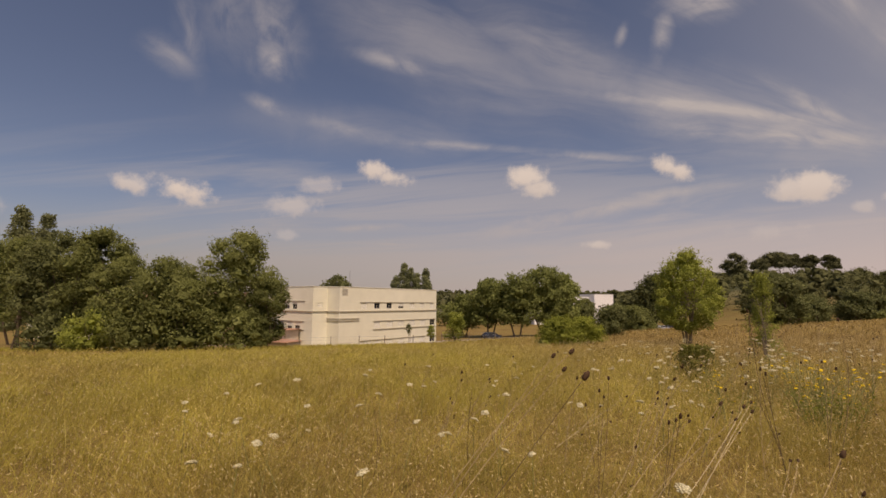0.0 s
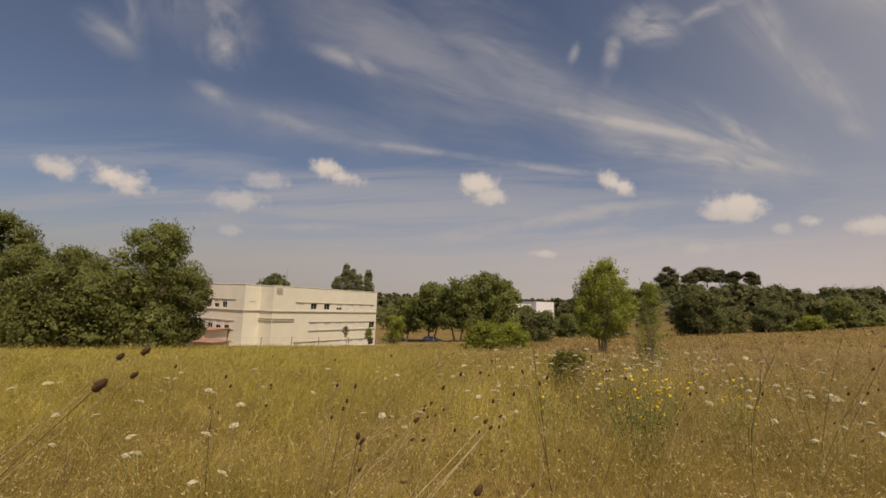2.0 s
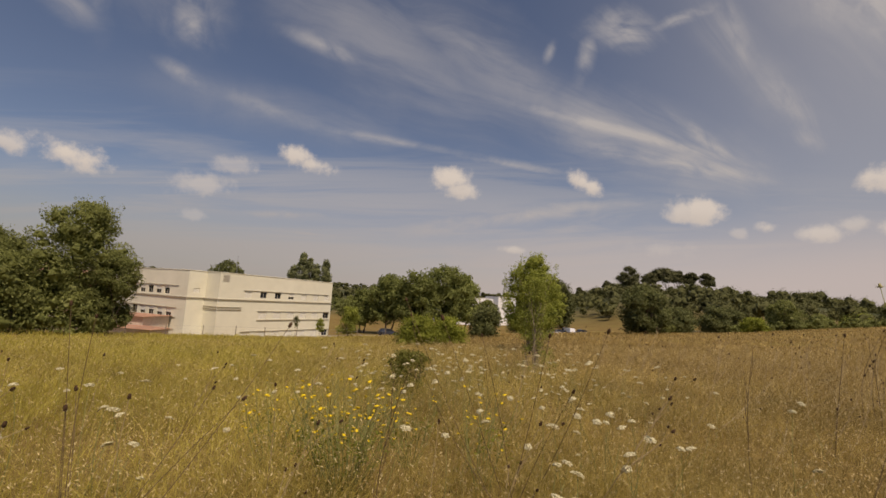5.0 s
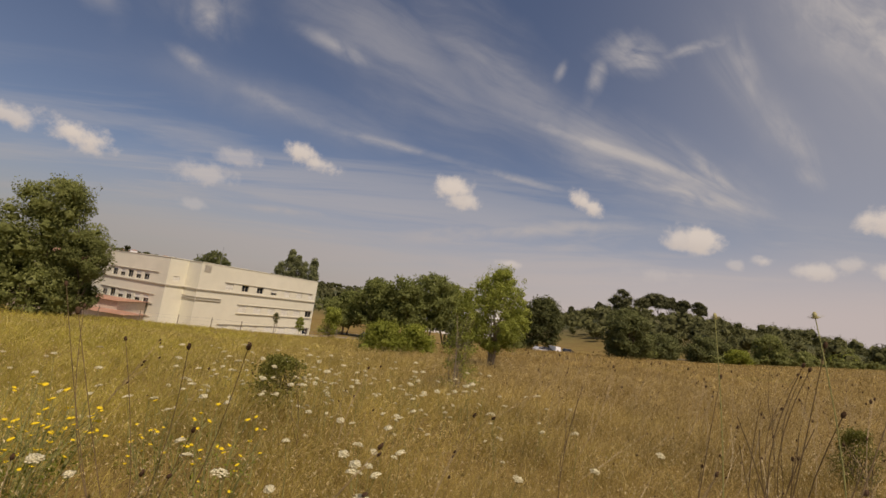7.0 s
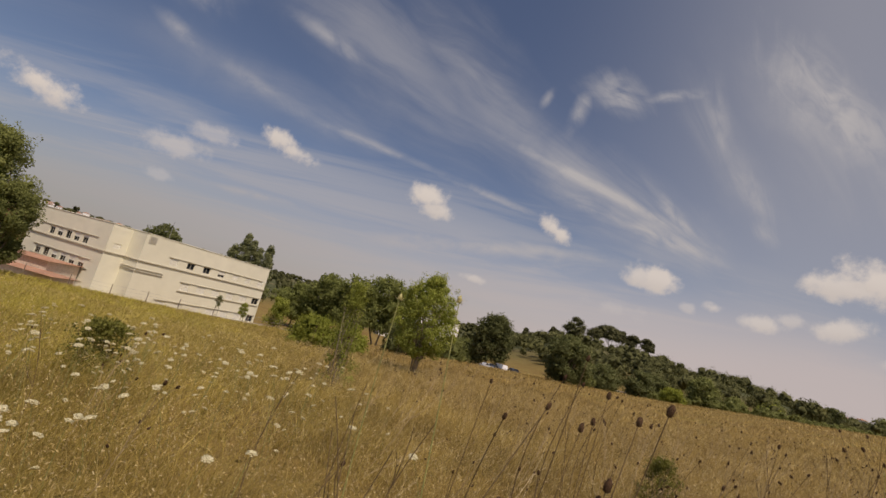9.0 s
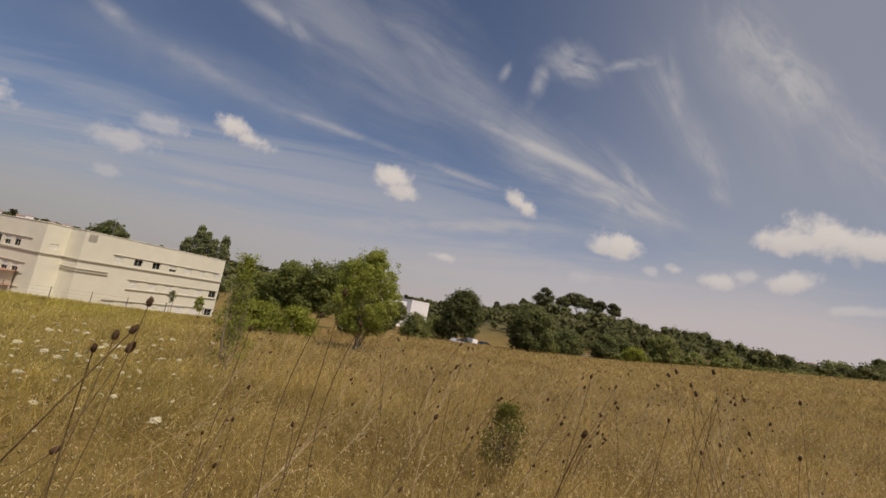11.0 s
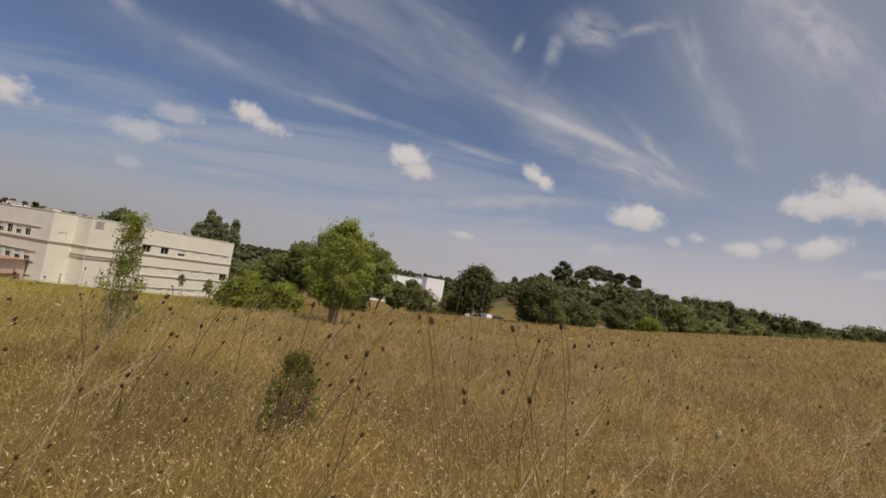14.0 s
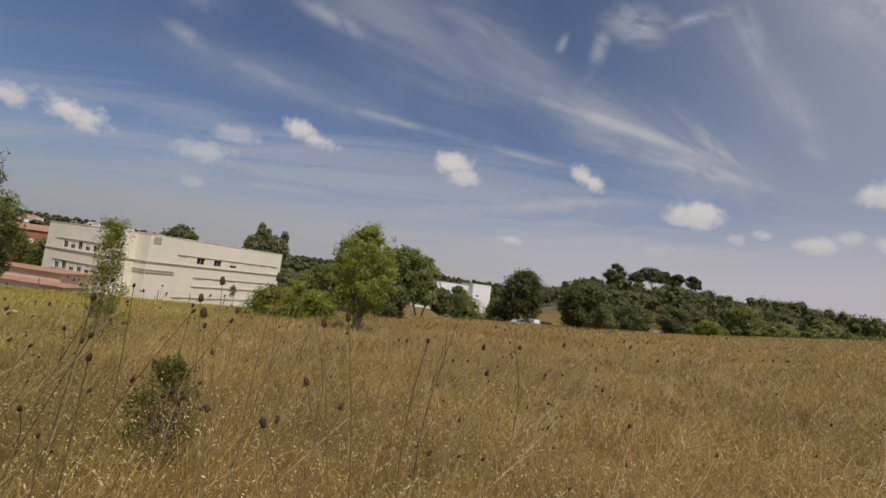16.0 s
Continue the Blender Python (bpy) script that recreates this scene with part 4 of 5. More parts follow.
# the broad grove in the middle
for i, (px, py, ph, pw, mat) in enumerate(((6.0, 112, 9.8, 9.5, L_GROVE), (12.0, 108, 13.4, 11.5, L_GROVE), (17.5, 104, 14.0, 11.0, L_GROVE), (24.5, 108, 16.0, 12.5, L_GROVE), (29.4, 110, 14.4, 9.0, L_GROVE), (35.6, 115, 7.6, 6.0, L_DARK))):
    tree("tree", px, py, ph, pw, "broad dark green grove tree beyond the meadow", mat, 40 + i, foot=0.2, clumps=58, count=9000, size=0.27, stems=2, trunk_r=0.22, twigs=18, group="grove trees")
tree("shrub", 3.4, 92, 5.8, 3.8, "light green shrub beside the building's corner", L_FRESH, 47, "bush", "bush", 0.05, 28, 3200, 0.17, 3, 0.06)
# bushes on the meadow
tree("bush", 8.2, 31.2, 1.75, 3.5, "loose yellow-green bush in the meadow", L_LIME, 51, "bush", "bush", 0.02, 60, 9500, 0.06, 6, 0.03, twigs=22)
tree("bush", 10.4, 33.4, 1.8, 2.9, "smaller loose yellow-green bush in the meadow", L_LIME, 52, "bush", "bush", 0.02, 52, 7500, 0.06, 6, 0.03, twigs=18)
tree("bush", 16.5, 44.3, 2.7, 3.4, "dense dark green bush past the meadow's brow", L_DARK, 53, "bush", "bush", 0.02, 40, 7000, 0.12, 5, 0.05)
tree("bush", 29.9, 70.5, 3.6, 6.2, "dense dark green bush on the brow", L_OLIVE, 54, "bush", "bush", 0.02, 40, 7000, 0.12, 5, 0.05)
tree("tree", 12.75, 24.0, 5.2, 3.4, "many-stemmed bright green young tree in the meadow", L_FRESH, 55, foot=0.14, shape="upright", clumps=230, count=30000, size=0.047, stems=8, trunk_r=0.05, bark=PALEBARK, twigs=90, spread=0.55, core=0.2, tight=0.42)
tree("sapling", 7.9, 11.4, 2.35, 1.2, "fresh green young tree with thin stems in the grass", L_FRESH, 56, "tree", "spire", 0.04, 190, 5600, 0.021, 8, 0.012, PALEBARK, twigs=40, spread=0.35, core=0, tight=0.66)
tree("shrub", 10.92, 5.75, 0.80, 0.52, "small loose olive-green shrub with dark woody stems", L_DULL, 57, "bush", "upright", 0.10, 150, 4400, 0.0110, 14, 0.006, BARK, twigs=30, spread=0.6, core=0, tight=0.5)
tree("shrub", 4.65, 8.5, 0.70, 0.85, "low olive-green shrub in the meadow", L_DULL, 58, "bush", "bush", 0.05, 70, 2600, 0.020, 9, 0.008, BARK, twigs=30, spread=0.7, core=0, tight=0.7)
# oaks to the right
tree("oak", 42.8, 59.2, 6.6, 7.8, "broad dark round holm oak at the meadow's edge", L_DARK, 61, foot=0.04, clumps=64, count=13000, size=0.155, stems=3, trunk_r=0.16)
tree("oak", 66.3, 142, 18.0, 14.5, "large round dark oak over the parked cars", L_DARK, 62, foot=0.02, clumps=66, count=11000, size=0.3, stems=1, trunk_r=0.4, twigs=20)
tree("bush", 62.0, 150, 6.8, 9.5, "rounded green bush beside the white building", L_OLIVE, 63, "bush", "bush", 0.03, 40, 5200, 0.24, 4, 0.1)
tree("tree", 50.0, 160, 10.0, 7.5, "green tree in front of the white building", L_OLIVE, 64, foot=0.25, clumps=40, count=4800, size=0.26, stems=2, trunk_r=0.16)

# trees in the dip before the brick building
for i, (px, py, ph, pw) in enumerate(((-44, 104, 7.8, 7.0), (-38, 106, 7.0, 6.5), (-52, 108, 8.2, 7.5))):
    tree("tree", px, py, ph, pw, "round green tree standing before the brick building", L_OLIVE, 90 + i, foot=0.1, clumps=40, count=6000, size=0.2, stems=1, trunk_r=0.15, twigs=10, group="trees before the brick building")
# ---- the wooded hill and the distance ----
def woods(name, label, spots, height, per, size, mat, seed):
    """Many crowns in one mesh: each a few clumps of leaf sprays over a short stem."""
    rng = np.random.default_rng(seed)
    n = len(spots)
    h = height * rng.uniform(0.6, 1.3, n) * (1 - 0.35 * step(48, 58, np.degrees(np.arctan2(spots[:, 0], spots[:, 1]))))
    base = np.c_[spots, ground_z(spots[:, 0], spots[:, 1])]
    k = 6
    cen = np.repeat(base, k, 0)
    hh = np.repeat(h, k)
    az, rr = rng.uniform(0, 2 * np.pi, n * k), np.sqrt(rng.uniform(0, 1, n * k))
    cen[:, 0] += np.cos(az) * rr * hh * 0.34
    cen[:, 1] += np.sin(az) * rr * hh * 0.34
    cen[:, 2] += hh * (0.30 + 0.42 * rng.uniform(0, 1, n * k) * (1 - 0.4 * rr))
    hub = np.repeat(base + np.c_[np.zeros((n, 2)), h * 0.35], k, 0)
    v, q, nn = leaves(rng, cen, hh * 0.25, n * per, size, 0.1, long=1.3, hub=hub, simple=True)
    v3, q3, n3 = inner_mass(rng, cen[:: 2 if per > 60 else 6], (hh * (0.165 if per > 60 else 0.33))[:: 2 if per > 60 else 6], 0.1)
    q, v, nn = np.r_[q, q3 + len(v)], np.r_[v, v3], np.r_[nn, n3]
    ob = new(name, np_mesh(name, v, q, mat, normals=nn))
    return tagged(ob, label, "woods", kind="stuff")


rng = np.random.default_rng(301)
side, far = rng.uniform(21, 118, 5200), np.sqrt(rng.uniform(120 ** 2, 440 ** 2, 5200))
front = np.interp(side, [21, 27, 33, 37, 40, 50, 57, 70, 118], [300, 250, 190, 150, 126, 138, 158, 185, 220])
spots = np.c_[far * np.sin(np.radians(side)), far * np.cos(np.radians(side))]
gap = np.sin(spots[:, 0] / 23 + 1.0) * np.cos(spots[:, 1] / 19 + spots[:, 0] / 60)
take = (far > front) & (rng.uniform(0, 1, 5200) < 0.19 + 0.24 * gap + 0.12 * (side < 33) + 0.06 * (side > 52))
near_pines = (side > 31.5) & (side < 43) & (far > 335)
scrub = spots[take & near_pines]
spots = spots[take & ~near_pines]
woods("hilltop_scrub", "low scrub round the pines on the hill", scrub, 8.5, 200, 0.5, L_WOODS, 306)
woods("hillside_woods", "dark holm oak woods covering the hillside", spots[0::2], 11.0, 400, 0.5, L_WOODS, 302)
woods("hillside_woods", "olive-green scrub woods covering the hillside", spots[1::2], 8.6, 330, 0.46, L_WOODS2, 303)
side, far = rng.uniform(-62, 100, 3600), np.sqrt(rng.uniform(450 ** 2, 1500 ** 2, 3600))
spots = np.c_[far * np.sin(np.radians(side)), far * np.cos(np.radians(side))]
woods("distant_woods", "dark woods on the far ridge", spots, 12.0, 14, 1.6, L_WOODS, 304)
# tree belt in the dip, behind the grove and the buildings
side, far = rng.uniform(-58, 24, 420), rng.uniform(150, 420, 420)
spots = np.c_[far * np.sin(np.radians(side)), far * np.cos(np.radians(side))]
spots = spots[(np.abs(spots[:, 0] - 58) > 26) | (spots[:, 1] > 225)]
woods("valley_trees", "mixed trees standing in the valley", spots, 6.4, 130, 0.7, L_OLIVE, 305)

side, far = rng.uniform(43, 92, 520), rng.uniform(0, 34, 520)
far = far + np.interp(side, [43, 50, 57, 70, 92], [104, 116, 132, 150, 170])
spots = np.c_[far * np.sin(np.radians(side)), far * np.cos(np.radians(side))]
woods("edge_scrub", "low olive-green scrub along the far edge of the meadow", spots, 2.6, 64, 0.3, L_OLIVE, 307)

# umbrella pines on the crown of the hill
PINES = ((255.5, 28.5, 23, "round"), (288, 27, 29, "umbrella"), (272, 22, 15, "umbrella"), (307, 26.5, 15, "umbrella"), (318, 26, 17, "umbrella"), (331, 25.8, 14, "umbrella"), (343, 24.5, 11, "umbrella"))
for i, (px, ph, pw, habit) in enumerate(PINES):
    tree("stone_pine", px, 400 - (i % 3) * 4, ph, pw, "stone pine with a rounded dark crown on the hill" if i else "tall dark pine with a clumped crown on the hill", L_PINE, 310 + i, "tree", habit,
         0.18 if i == 0 else 0.50, 40, 5200, 0.55, 1, 0.45, group="hilltop pines", core=0.6)
for i, (px, py, ph, pw) in enumerate(((234, 400, 17, 7), (445, 395, 17, 9), (204, 395, 15, 6))):
    tree("pine", px, py, ph, pw, "single dark pine above the woods", L_PINE, 320 + i, "tree", "round", 0.45, 24, 1800, 0.8, 1, 0.4)

# oaks and bushes along the far edge of the meadow
EDGE = [(51.5, 68, 2.2, 3.6, L_OLIVE, "bush"), (60.5, 77, 4.6, 6.5, L_DARK, "round"), (70, 88, 5.6, 8.0, L_DARK, "round"), (78.5, 78, 2.6, 4.2, L_LIME, "bush"), (89.5, 82, 6.4, 7.2, L_OLIVE, "round"),
        (86, 96, 6.4, 9.0, L_DARK, "round"), (100, 108, 6.6, 9.5, L_DARK, "round"), (110, 92, 3.2, 5.6, L_OLIVE, "bush"), (118, 108, 5.6, 8.0, L_OLIVE, "round"), (130, 100, 3.4, 6.5, L_FRESH, "bush"),
        (146, 112, 5.6, 7.5, L_OLIVE, "round"), (168, 118, 6.5, 9.0, L_DARK, "round"), (190, 124, 7.6, 11.0, L_DARK, "round"), (225, 128, 9.0, 14.0, L_OLIVE, "round"), (262, 132, 12.5, 14.0, L_DARK, "round"), (300, 130, 13.5, 17.0, L_DARK, "round"), (204, 112, 8.0, 10.0, L_OLIVE, "round"), (238, 118, 10.5, 12.0, L_DARK, "round")]
for i, (px, py, ph, pw, mat, shp) in enumerate(EDGE):
    far_off = math.hypot(px, py)
    tree("bush" if shp == "bush" else "oak", px, py, ph, pw, "rounded bush at the far edge of the meadow" if shp == "bush" else "round dark holm oak at the far edge of the meadow", mat, 330 + i,
         "bush" if shp == "bush" else "tree", shp, 0.03, 34, 4600, 0.0014 * far_off + 0.03, 3, 0.12, group="meadow-edge oaks and bushes")

# far houses on the ridges
rng = np.random.default_rng(350)
for i in range(44):
    a = radians(rng.uniform(-44, -18) if i < 34 else rng.uniform(-8, 16) if i < 39 else rng.uniform(56, 64))
    d = rng.uniform(760, 1250)
    px, py = d * math.sin(a), d * math.cos(a)
    w, dd, h = rng.uniform(11, 20), rng.uniform(9, 12), rng.uniform(5, 8)
    z = gz(px, py)
    slab_house("house", "small white house with tiled roof on the far ridge", (px, py), (math.cos(a), -math.sin(a)), w, dd, z - 3, z + h + 3, PLASTER2, TERRACOTTA,
               [win_row(z + 1.2 + 3 * k, 1.4, w, 3.6, 1.6, 0.0, 1.4) for k in range(2)], 2.0, "house", "ridge houses")
slab_house("house", "pale house among the trees with tiled roof", (-86, 100), (0.9, -0.4), 14, 9, -7.6, 0.4, PLASTER, TERRACOTTA, [win_row(-3.2, 1.4, 14, 3.2, 1.5)], 2.0, "house")

# slender cypresses on the skyline behind the roof
for i, (px, py, ph) in enumerate(((-83, 210, 17), (-88, 212, 14), (-77, 214, 13))):
    tree("cypress", px, py, ph, 3.2, "slim dark cypress on the skyline", L_PINE, 370 + i, "tree", "poplar", 0.03, 24, 1300, 0.5, 1, 0.2, group="skyline cypresses")

# ---- fence, young trees and cars below the meadow ----
fence = thing("wire_fence", pose(0, 0, 0), "weathered post and wire fence below the meadow", "fence")
line = [(-24.2, 67.5), (-19.7, 68), (-15.3, 68.3), (-11.3, 68.6), (-7.7, 69.2), (-3.6, 70), (0.6, 71), (4.8, 72), (9.0, 73.5)]
for px, py in line:
    v, q = tubes([[(px, py, gz(px, py) - 0.3, 0.06), (px + 0.02, py, gz(px, py) + 1.45, 0.05)]], 6)
    part("post", np_mesh("post", v, q, WOOD), None, fence)
for hh in (0.5, 0.9, 1.3):
    v, q = tubes([[(px, py, gz(px, py) + hh, 0.008) for px, py in line]], 4)
    part("wire", np_mesh("wire", v, q, METAL), None, fence)
tree("young_tree", -4.9, 80, 3.4, 1.3, "thin pale young tree tied to a stake", L_SILVER, 381, "tree", "upright", 0.4, 16, 420, 0.11, 1, 0.035, PALEBARK)
tree("young_tree", -1.1, 80, 3.2, 1.5, "leafy young tree on a stake by the wall", L_FRESH, 382, "tree", "upright", 0.3, 18, 900, 0.13, 1, 0.035, PALEBARK)
for px in (-4.6, -0.8):
    v, q = tubes([[(px, 79.9, gz(px, 79.9) - 0.3, 0.04), (px, 79.9, gz(px, 79.9) + 1.6, 0.035)]], 6)
    tagged(new("stake", np_mesh("stake", v, q, WOOD)), "wooden stake beside a young tree", "stake", "tree stakes")


def car(x, y, turn, paint, label, van=False):
    """A parked car, nose along local x."""
    ob = thing("van" if van else "car", pose(x, y, gz(x, y) + 0.02, 0, 0, turn), label, "van" if van else "car", "parked cars")
    L, W = (4.9, 1.9) if van else (4.2, 1.72)
    prof = ([(0, .35), (0, .95), (.15, 1.9), (.4, 1.98), (3.7, 1.95), (4.35, 1.2), (4.85, 1.0), (4.9, .4)] if van else
            [(0, .35), (.02, .8), (.25, .95), (.75, 1.4), (1.2, 1.46), (2.3, 1.43), (3.05, .97), (3.95, .82), (4.2, .62), (4.2, .32)])
    bm = bmesh.new()
    sides = []
    for s in (-1, 1):
        sides.append([bm.verts.new((px - L / 2, s * W / 2 * (1.0 if pz < 1.0 else 0.86), pz)) for px, pz in prof])
    bm.faces.new(sides[0])
    bm.faces.new(sides[1][::-1])
    for i in range(len(prof)):
        j = (i + 1) % len(prof)
        bm.faces.new([sides[0][j], sides[0][i], sides[1][i], sides[1][j]])
    bmesh.ops.recalc_face_normals(bm, faces=bm.faces)
    bmesh.ops.bevel(bm, geom=bm.edges[:], offset=0.05, segments=2, affect="EDGES")
    part("body", bm, paint, ob)
    z0, z1 = (1.15, 1.75) if van else (0.98, 1.34)
    for s in (-1, 1):
        bm = bmesh.new()
        y0 = s * W / 2 * 0.93
        pts = [(-1.45, z0), (1.0, z0), (0.35, z1), (-1.0, z1)] if not van else [(0.6, z0), (1.75, z0), (1.2, z1), (0.6, z1)]
        lo = [bm.verts.new((px, y0 + s * 0.055, pz)) for px, pz in pts]
        hi = [bm.verts.new((px, y0 + s * 0.02, pz)) for px, pz in pts]
        bm.faces.new(lo)
        for i in range(4):
            bm.faces.new([lo[i], lo[(i + 1) % 4], hi[(i + 1) % 4], hi[i]])
        part("side_window", bm, GLASS, ob)
    for cx in (-L / 2 + 0.8, L / 2 - 0.85):
        for s in (-1, 1):
            bm = bmesh.new()
            bmesh.ops.create_cone(bm, cap_ends=True, segments=16, radius1=0.31, radius2=0.31, depth=0.2, matrix=Matrix.Translation((cx, s * (W / 2 - 0.05), 0.31)) @ Matrix.Rotation(radians(90), 4, "X"))
            bmesh.ops.bevel(bm, geom=[e for e in bm.edges if e.is_boundary is False and len(e.link_faces) == 2 and e.calc_face_angle() > 1], offset=0.03, segments=1, affect="EDGES")
            w = part("wheel", bm, TYRE, ob)
            bm = bmesh.new()
            bmesh.ops.create_cone(bm, cap_ends=True, segments=12, radius1=0.19, radius2=0.17, depth=0.22, matrix=Matrix.Translation((cx, s * (W / 2 - 0.04), 0.31)) @ Matrix.Rotation(radians(90), 4, "X"))
            part("rim", bm, METAL, w)
    return ob


car(61.5, 124, 20, DARK_PAINT, "dark car parked by the road under the oak")
car(58.8, 123, 15, GREY_PAINT, "silver car parked by the road")
car(64.5, 127, 100, WHITE_PAINT, "white van parked under the oak", True)
car(69.2, 127.0, 15, DARK_PAINT, "dark car parked by the road under the oak")
car(11.5, 100.5, 30, DARK_PAINT, "dark car parked among the grove trees")

# ---- grass ----
def meadow(name, label, bands, seed, mat, round_about=False):
    """Bent stems, each a narrow bent blade. bands: (nearest, farthest, stems per square metre, width, height)."""
    rng = np.random.default_rng(seed)
    out_v, out_f, n0 = [], [], 0
    for d0, d1, dens, width, tall in bands:
        x0, x1, y1 = -d1, 12 + d1, 3 + d1
        y0 = -d1 if round_about else -2
        area = (x1 - x0) * (y1 - y0)
        n = int(area * dens)
        x, y = rng.uniform(x0, x1, n), rng.uniform(y0, y1, n)
        # distance from the line that is walked, and the side that is looked at
        cx = np.clip(x, 0, 12)
        d = np.hypot(x - cx, y - cx * 0.2)
        side = np.degrees(np.arctan2(x - cx, y - cx * 0.2 + 0.3))
        over = y - 34 - 0.5 * np.maximum(x, 0)
        seen_side = (side > -62) & (side < 88)
        keep = (d >= d0) & (d < d1) & (over < 30) & (~seen_side if round_about else seen_side) & off_path(x, y)
        clump = np.sin(x * 1.7 + np.sin(y * 1.3) * 2) * np.cos(y * 1.9 + np.sin(x * 0.8) * 2)
        keep &= rng.uniform(0, 1, n) < 0.62 + 0.38 * clump
        x, y, clump = x[keep], y[keep], clump[keep]
        n = len(x)
        h = tall * rng.uniform(0.35, 1.3, n) * (0.9 + 0.15 * clump)
        az = rng.uniform(0, 2 * np.pi, n)
        la = rng.normal(0.15, 1.7, n)
        lean = np.where(rng.uniform(0, 1, n) < 0.3, rng.uniform(1.2, 2.6, n), np.abs(rng.normal(0.6, 0.5, n))) * h
        p = np.c_[x, y, ground_z(x, y) - 0.03]
        wv = np.c_[np.cos(az), np.sin(az), np.zeros(n)] * (width * rng.uniform(0.6, 1.4, n) / 2)[:, None]
        lv = np.c_[np.cos(la), np.sin(la), np.zeros(n)] * lean[:, None]
        up = np.c_[np.zeros(n), np.zeros(n), h]
        mid = p + up * 0.55 + lv * 0.3
        v = np.stack([p, mid + wv, mid - wv, p + up + lv], 1).reshape(-1, 3)
        b = np.arange(n)[:, None] * 4 + n0
        f = np.concatenate([b + [0, 1, 2], b + [2, 1, 3]], 1).reshape(-1, 3)
        out_v.append(v)
        out_f.append(f)
        n0 += len(v)
    ob = new(name, np_mesh(name, np.concatenate(out_v), np.concatenate(out_f), mat))
    return tagged(ob, label, "grass", kind="stuff")


meadow("meadow_grass", "tall dry golden grass standing in the meadow", [(0.35, 4.5, 2000, 0.0031, 0.36), (4.5, 9, 1000, 0.0046, 0.38)], 71, GRASS)
meadow("meadow_grass", "dry golden grass farther out in the meadow", [(9, 18, 430, 0.0085, 0.38), (18, 38, 110, 0.018, 0.40), (38, 120, 13.0, 0.042, 0.38)], 72, GRASS)
meadow("meadow_grass", "dry golden grass behind the footpath", [(0.3, 14, 110, 0.012, 0.42), (14, 40, 8, 0.04, 0.45)], 74, GRASS, True)


def spikelets(name, label, bands, seed, mat):
    """Drooping oat spikelets: small pointed husks hanging at stem height."""
    rng = np.random.default_rng(seed)
    vs = []
    for d0, d1, dens, size in bands:
        x0, x1, y1 = -d1, 12 + d1, 3 + d1
        n = int((x1 - x0) * (y1 + 2) * dens)
        x, y = rng.uniform(x0, x1, n), rng.uniform(-2, y1, n)
        cx = np.clip(x, 0, 12)
        d, side = np.hypot(x - cx, y - cx * 0.2), np.degrees(np.arctan2(x - cx, y - cx * 0.2 + 0.3))
        keep = (d >= d0) & (d < d1) & (side > -62) & (side < 88) & (y - 34 - 0.5 * np.maximum(x, 0) < 6)
        x, y = x[keep], y[keep]
        n = len(x)
        p = np.c_[x, y, ground_z(x, y) + rng.normal(0.40, 0.13, n)]
        a = np.c_[rng.normal(0.35, 0.5, n), rng.normal(0, 0.5, n), rng.normal(-0.5, 0.7, n)]
        a *= (size * rng.uniform(0.6, 1.4, n) / np.linalg.norm(a, axis=1))[:, None]
        b = np.cross(a, rng.normal(size=(n, 3)))
        b *= (size * 0.16 / (np.linalg.norm(b, axis=1) + 1e-9))[:, None]
        vs.append(np.stack([p, p + a * 0.4 + b, p + a, p + a * 0.4 - b], 1).reshape(-1, 3))
    v = np.concatenate(vs)
    ob = new(name, np_mesh(name, v, np.arange(len(v)).reshape(-1, 4), mat))
    return tagged(ob, label, "grass", kind="stuff")


spikelets("oat_seed_heads", "pale drooping wild oat seed heads above the grass", [(0.5, 5, 820, 0.020), (5, 11, 220, 0.024), (11, 24, 40, 0.040)], 73, SEED)

# ---- flowers and dry weeds in the meadow ----
def lathe(prof, sides, wob=0.0, rng=None):
    """A turned shape from (radius, z), closed at both ends."""
    a = np.arange(sides) * 2 * np.pi / sides
    v = []
    for r, z in prof:
        rr = r * (1 + (rng.uniform(-wob, wob, sides) if rng is not None else 0))
        v.append(np.c_[rr * np.cos(a), rr * np.sin(a), np.full(sides, z)])
    v = np.concatenate(v)
    i = np.arange(len(prof) - 1)[:, None] * sides + np.arange(sides)[None]
    j = np.arange(len(prof) - 1)[:, None] * sides + (np.arange(sides)[None] + 1) % sides
    return v, np.stack([i, j, j + sides, i + sides], -1).reshape(-1, 4)


def joined(bits):
    vs, fs, n = [], [], 0
    for v, f in bits:
        vs.append(v)
        fs.append(f + n)
        n += len(v)
    return np.concatenate(vs), np.concatenate(fs)


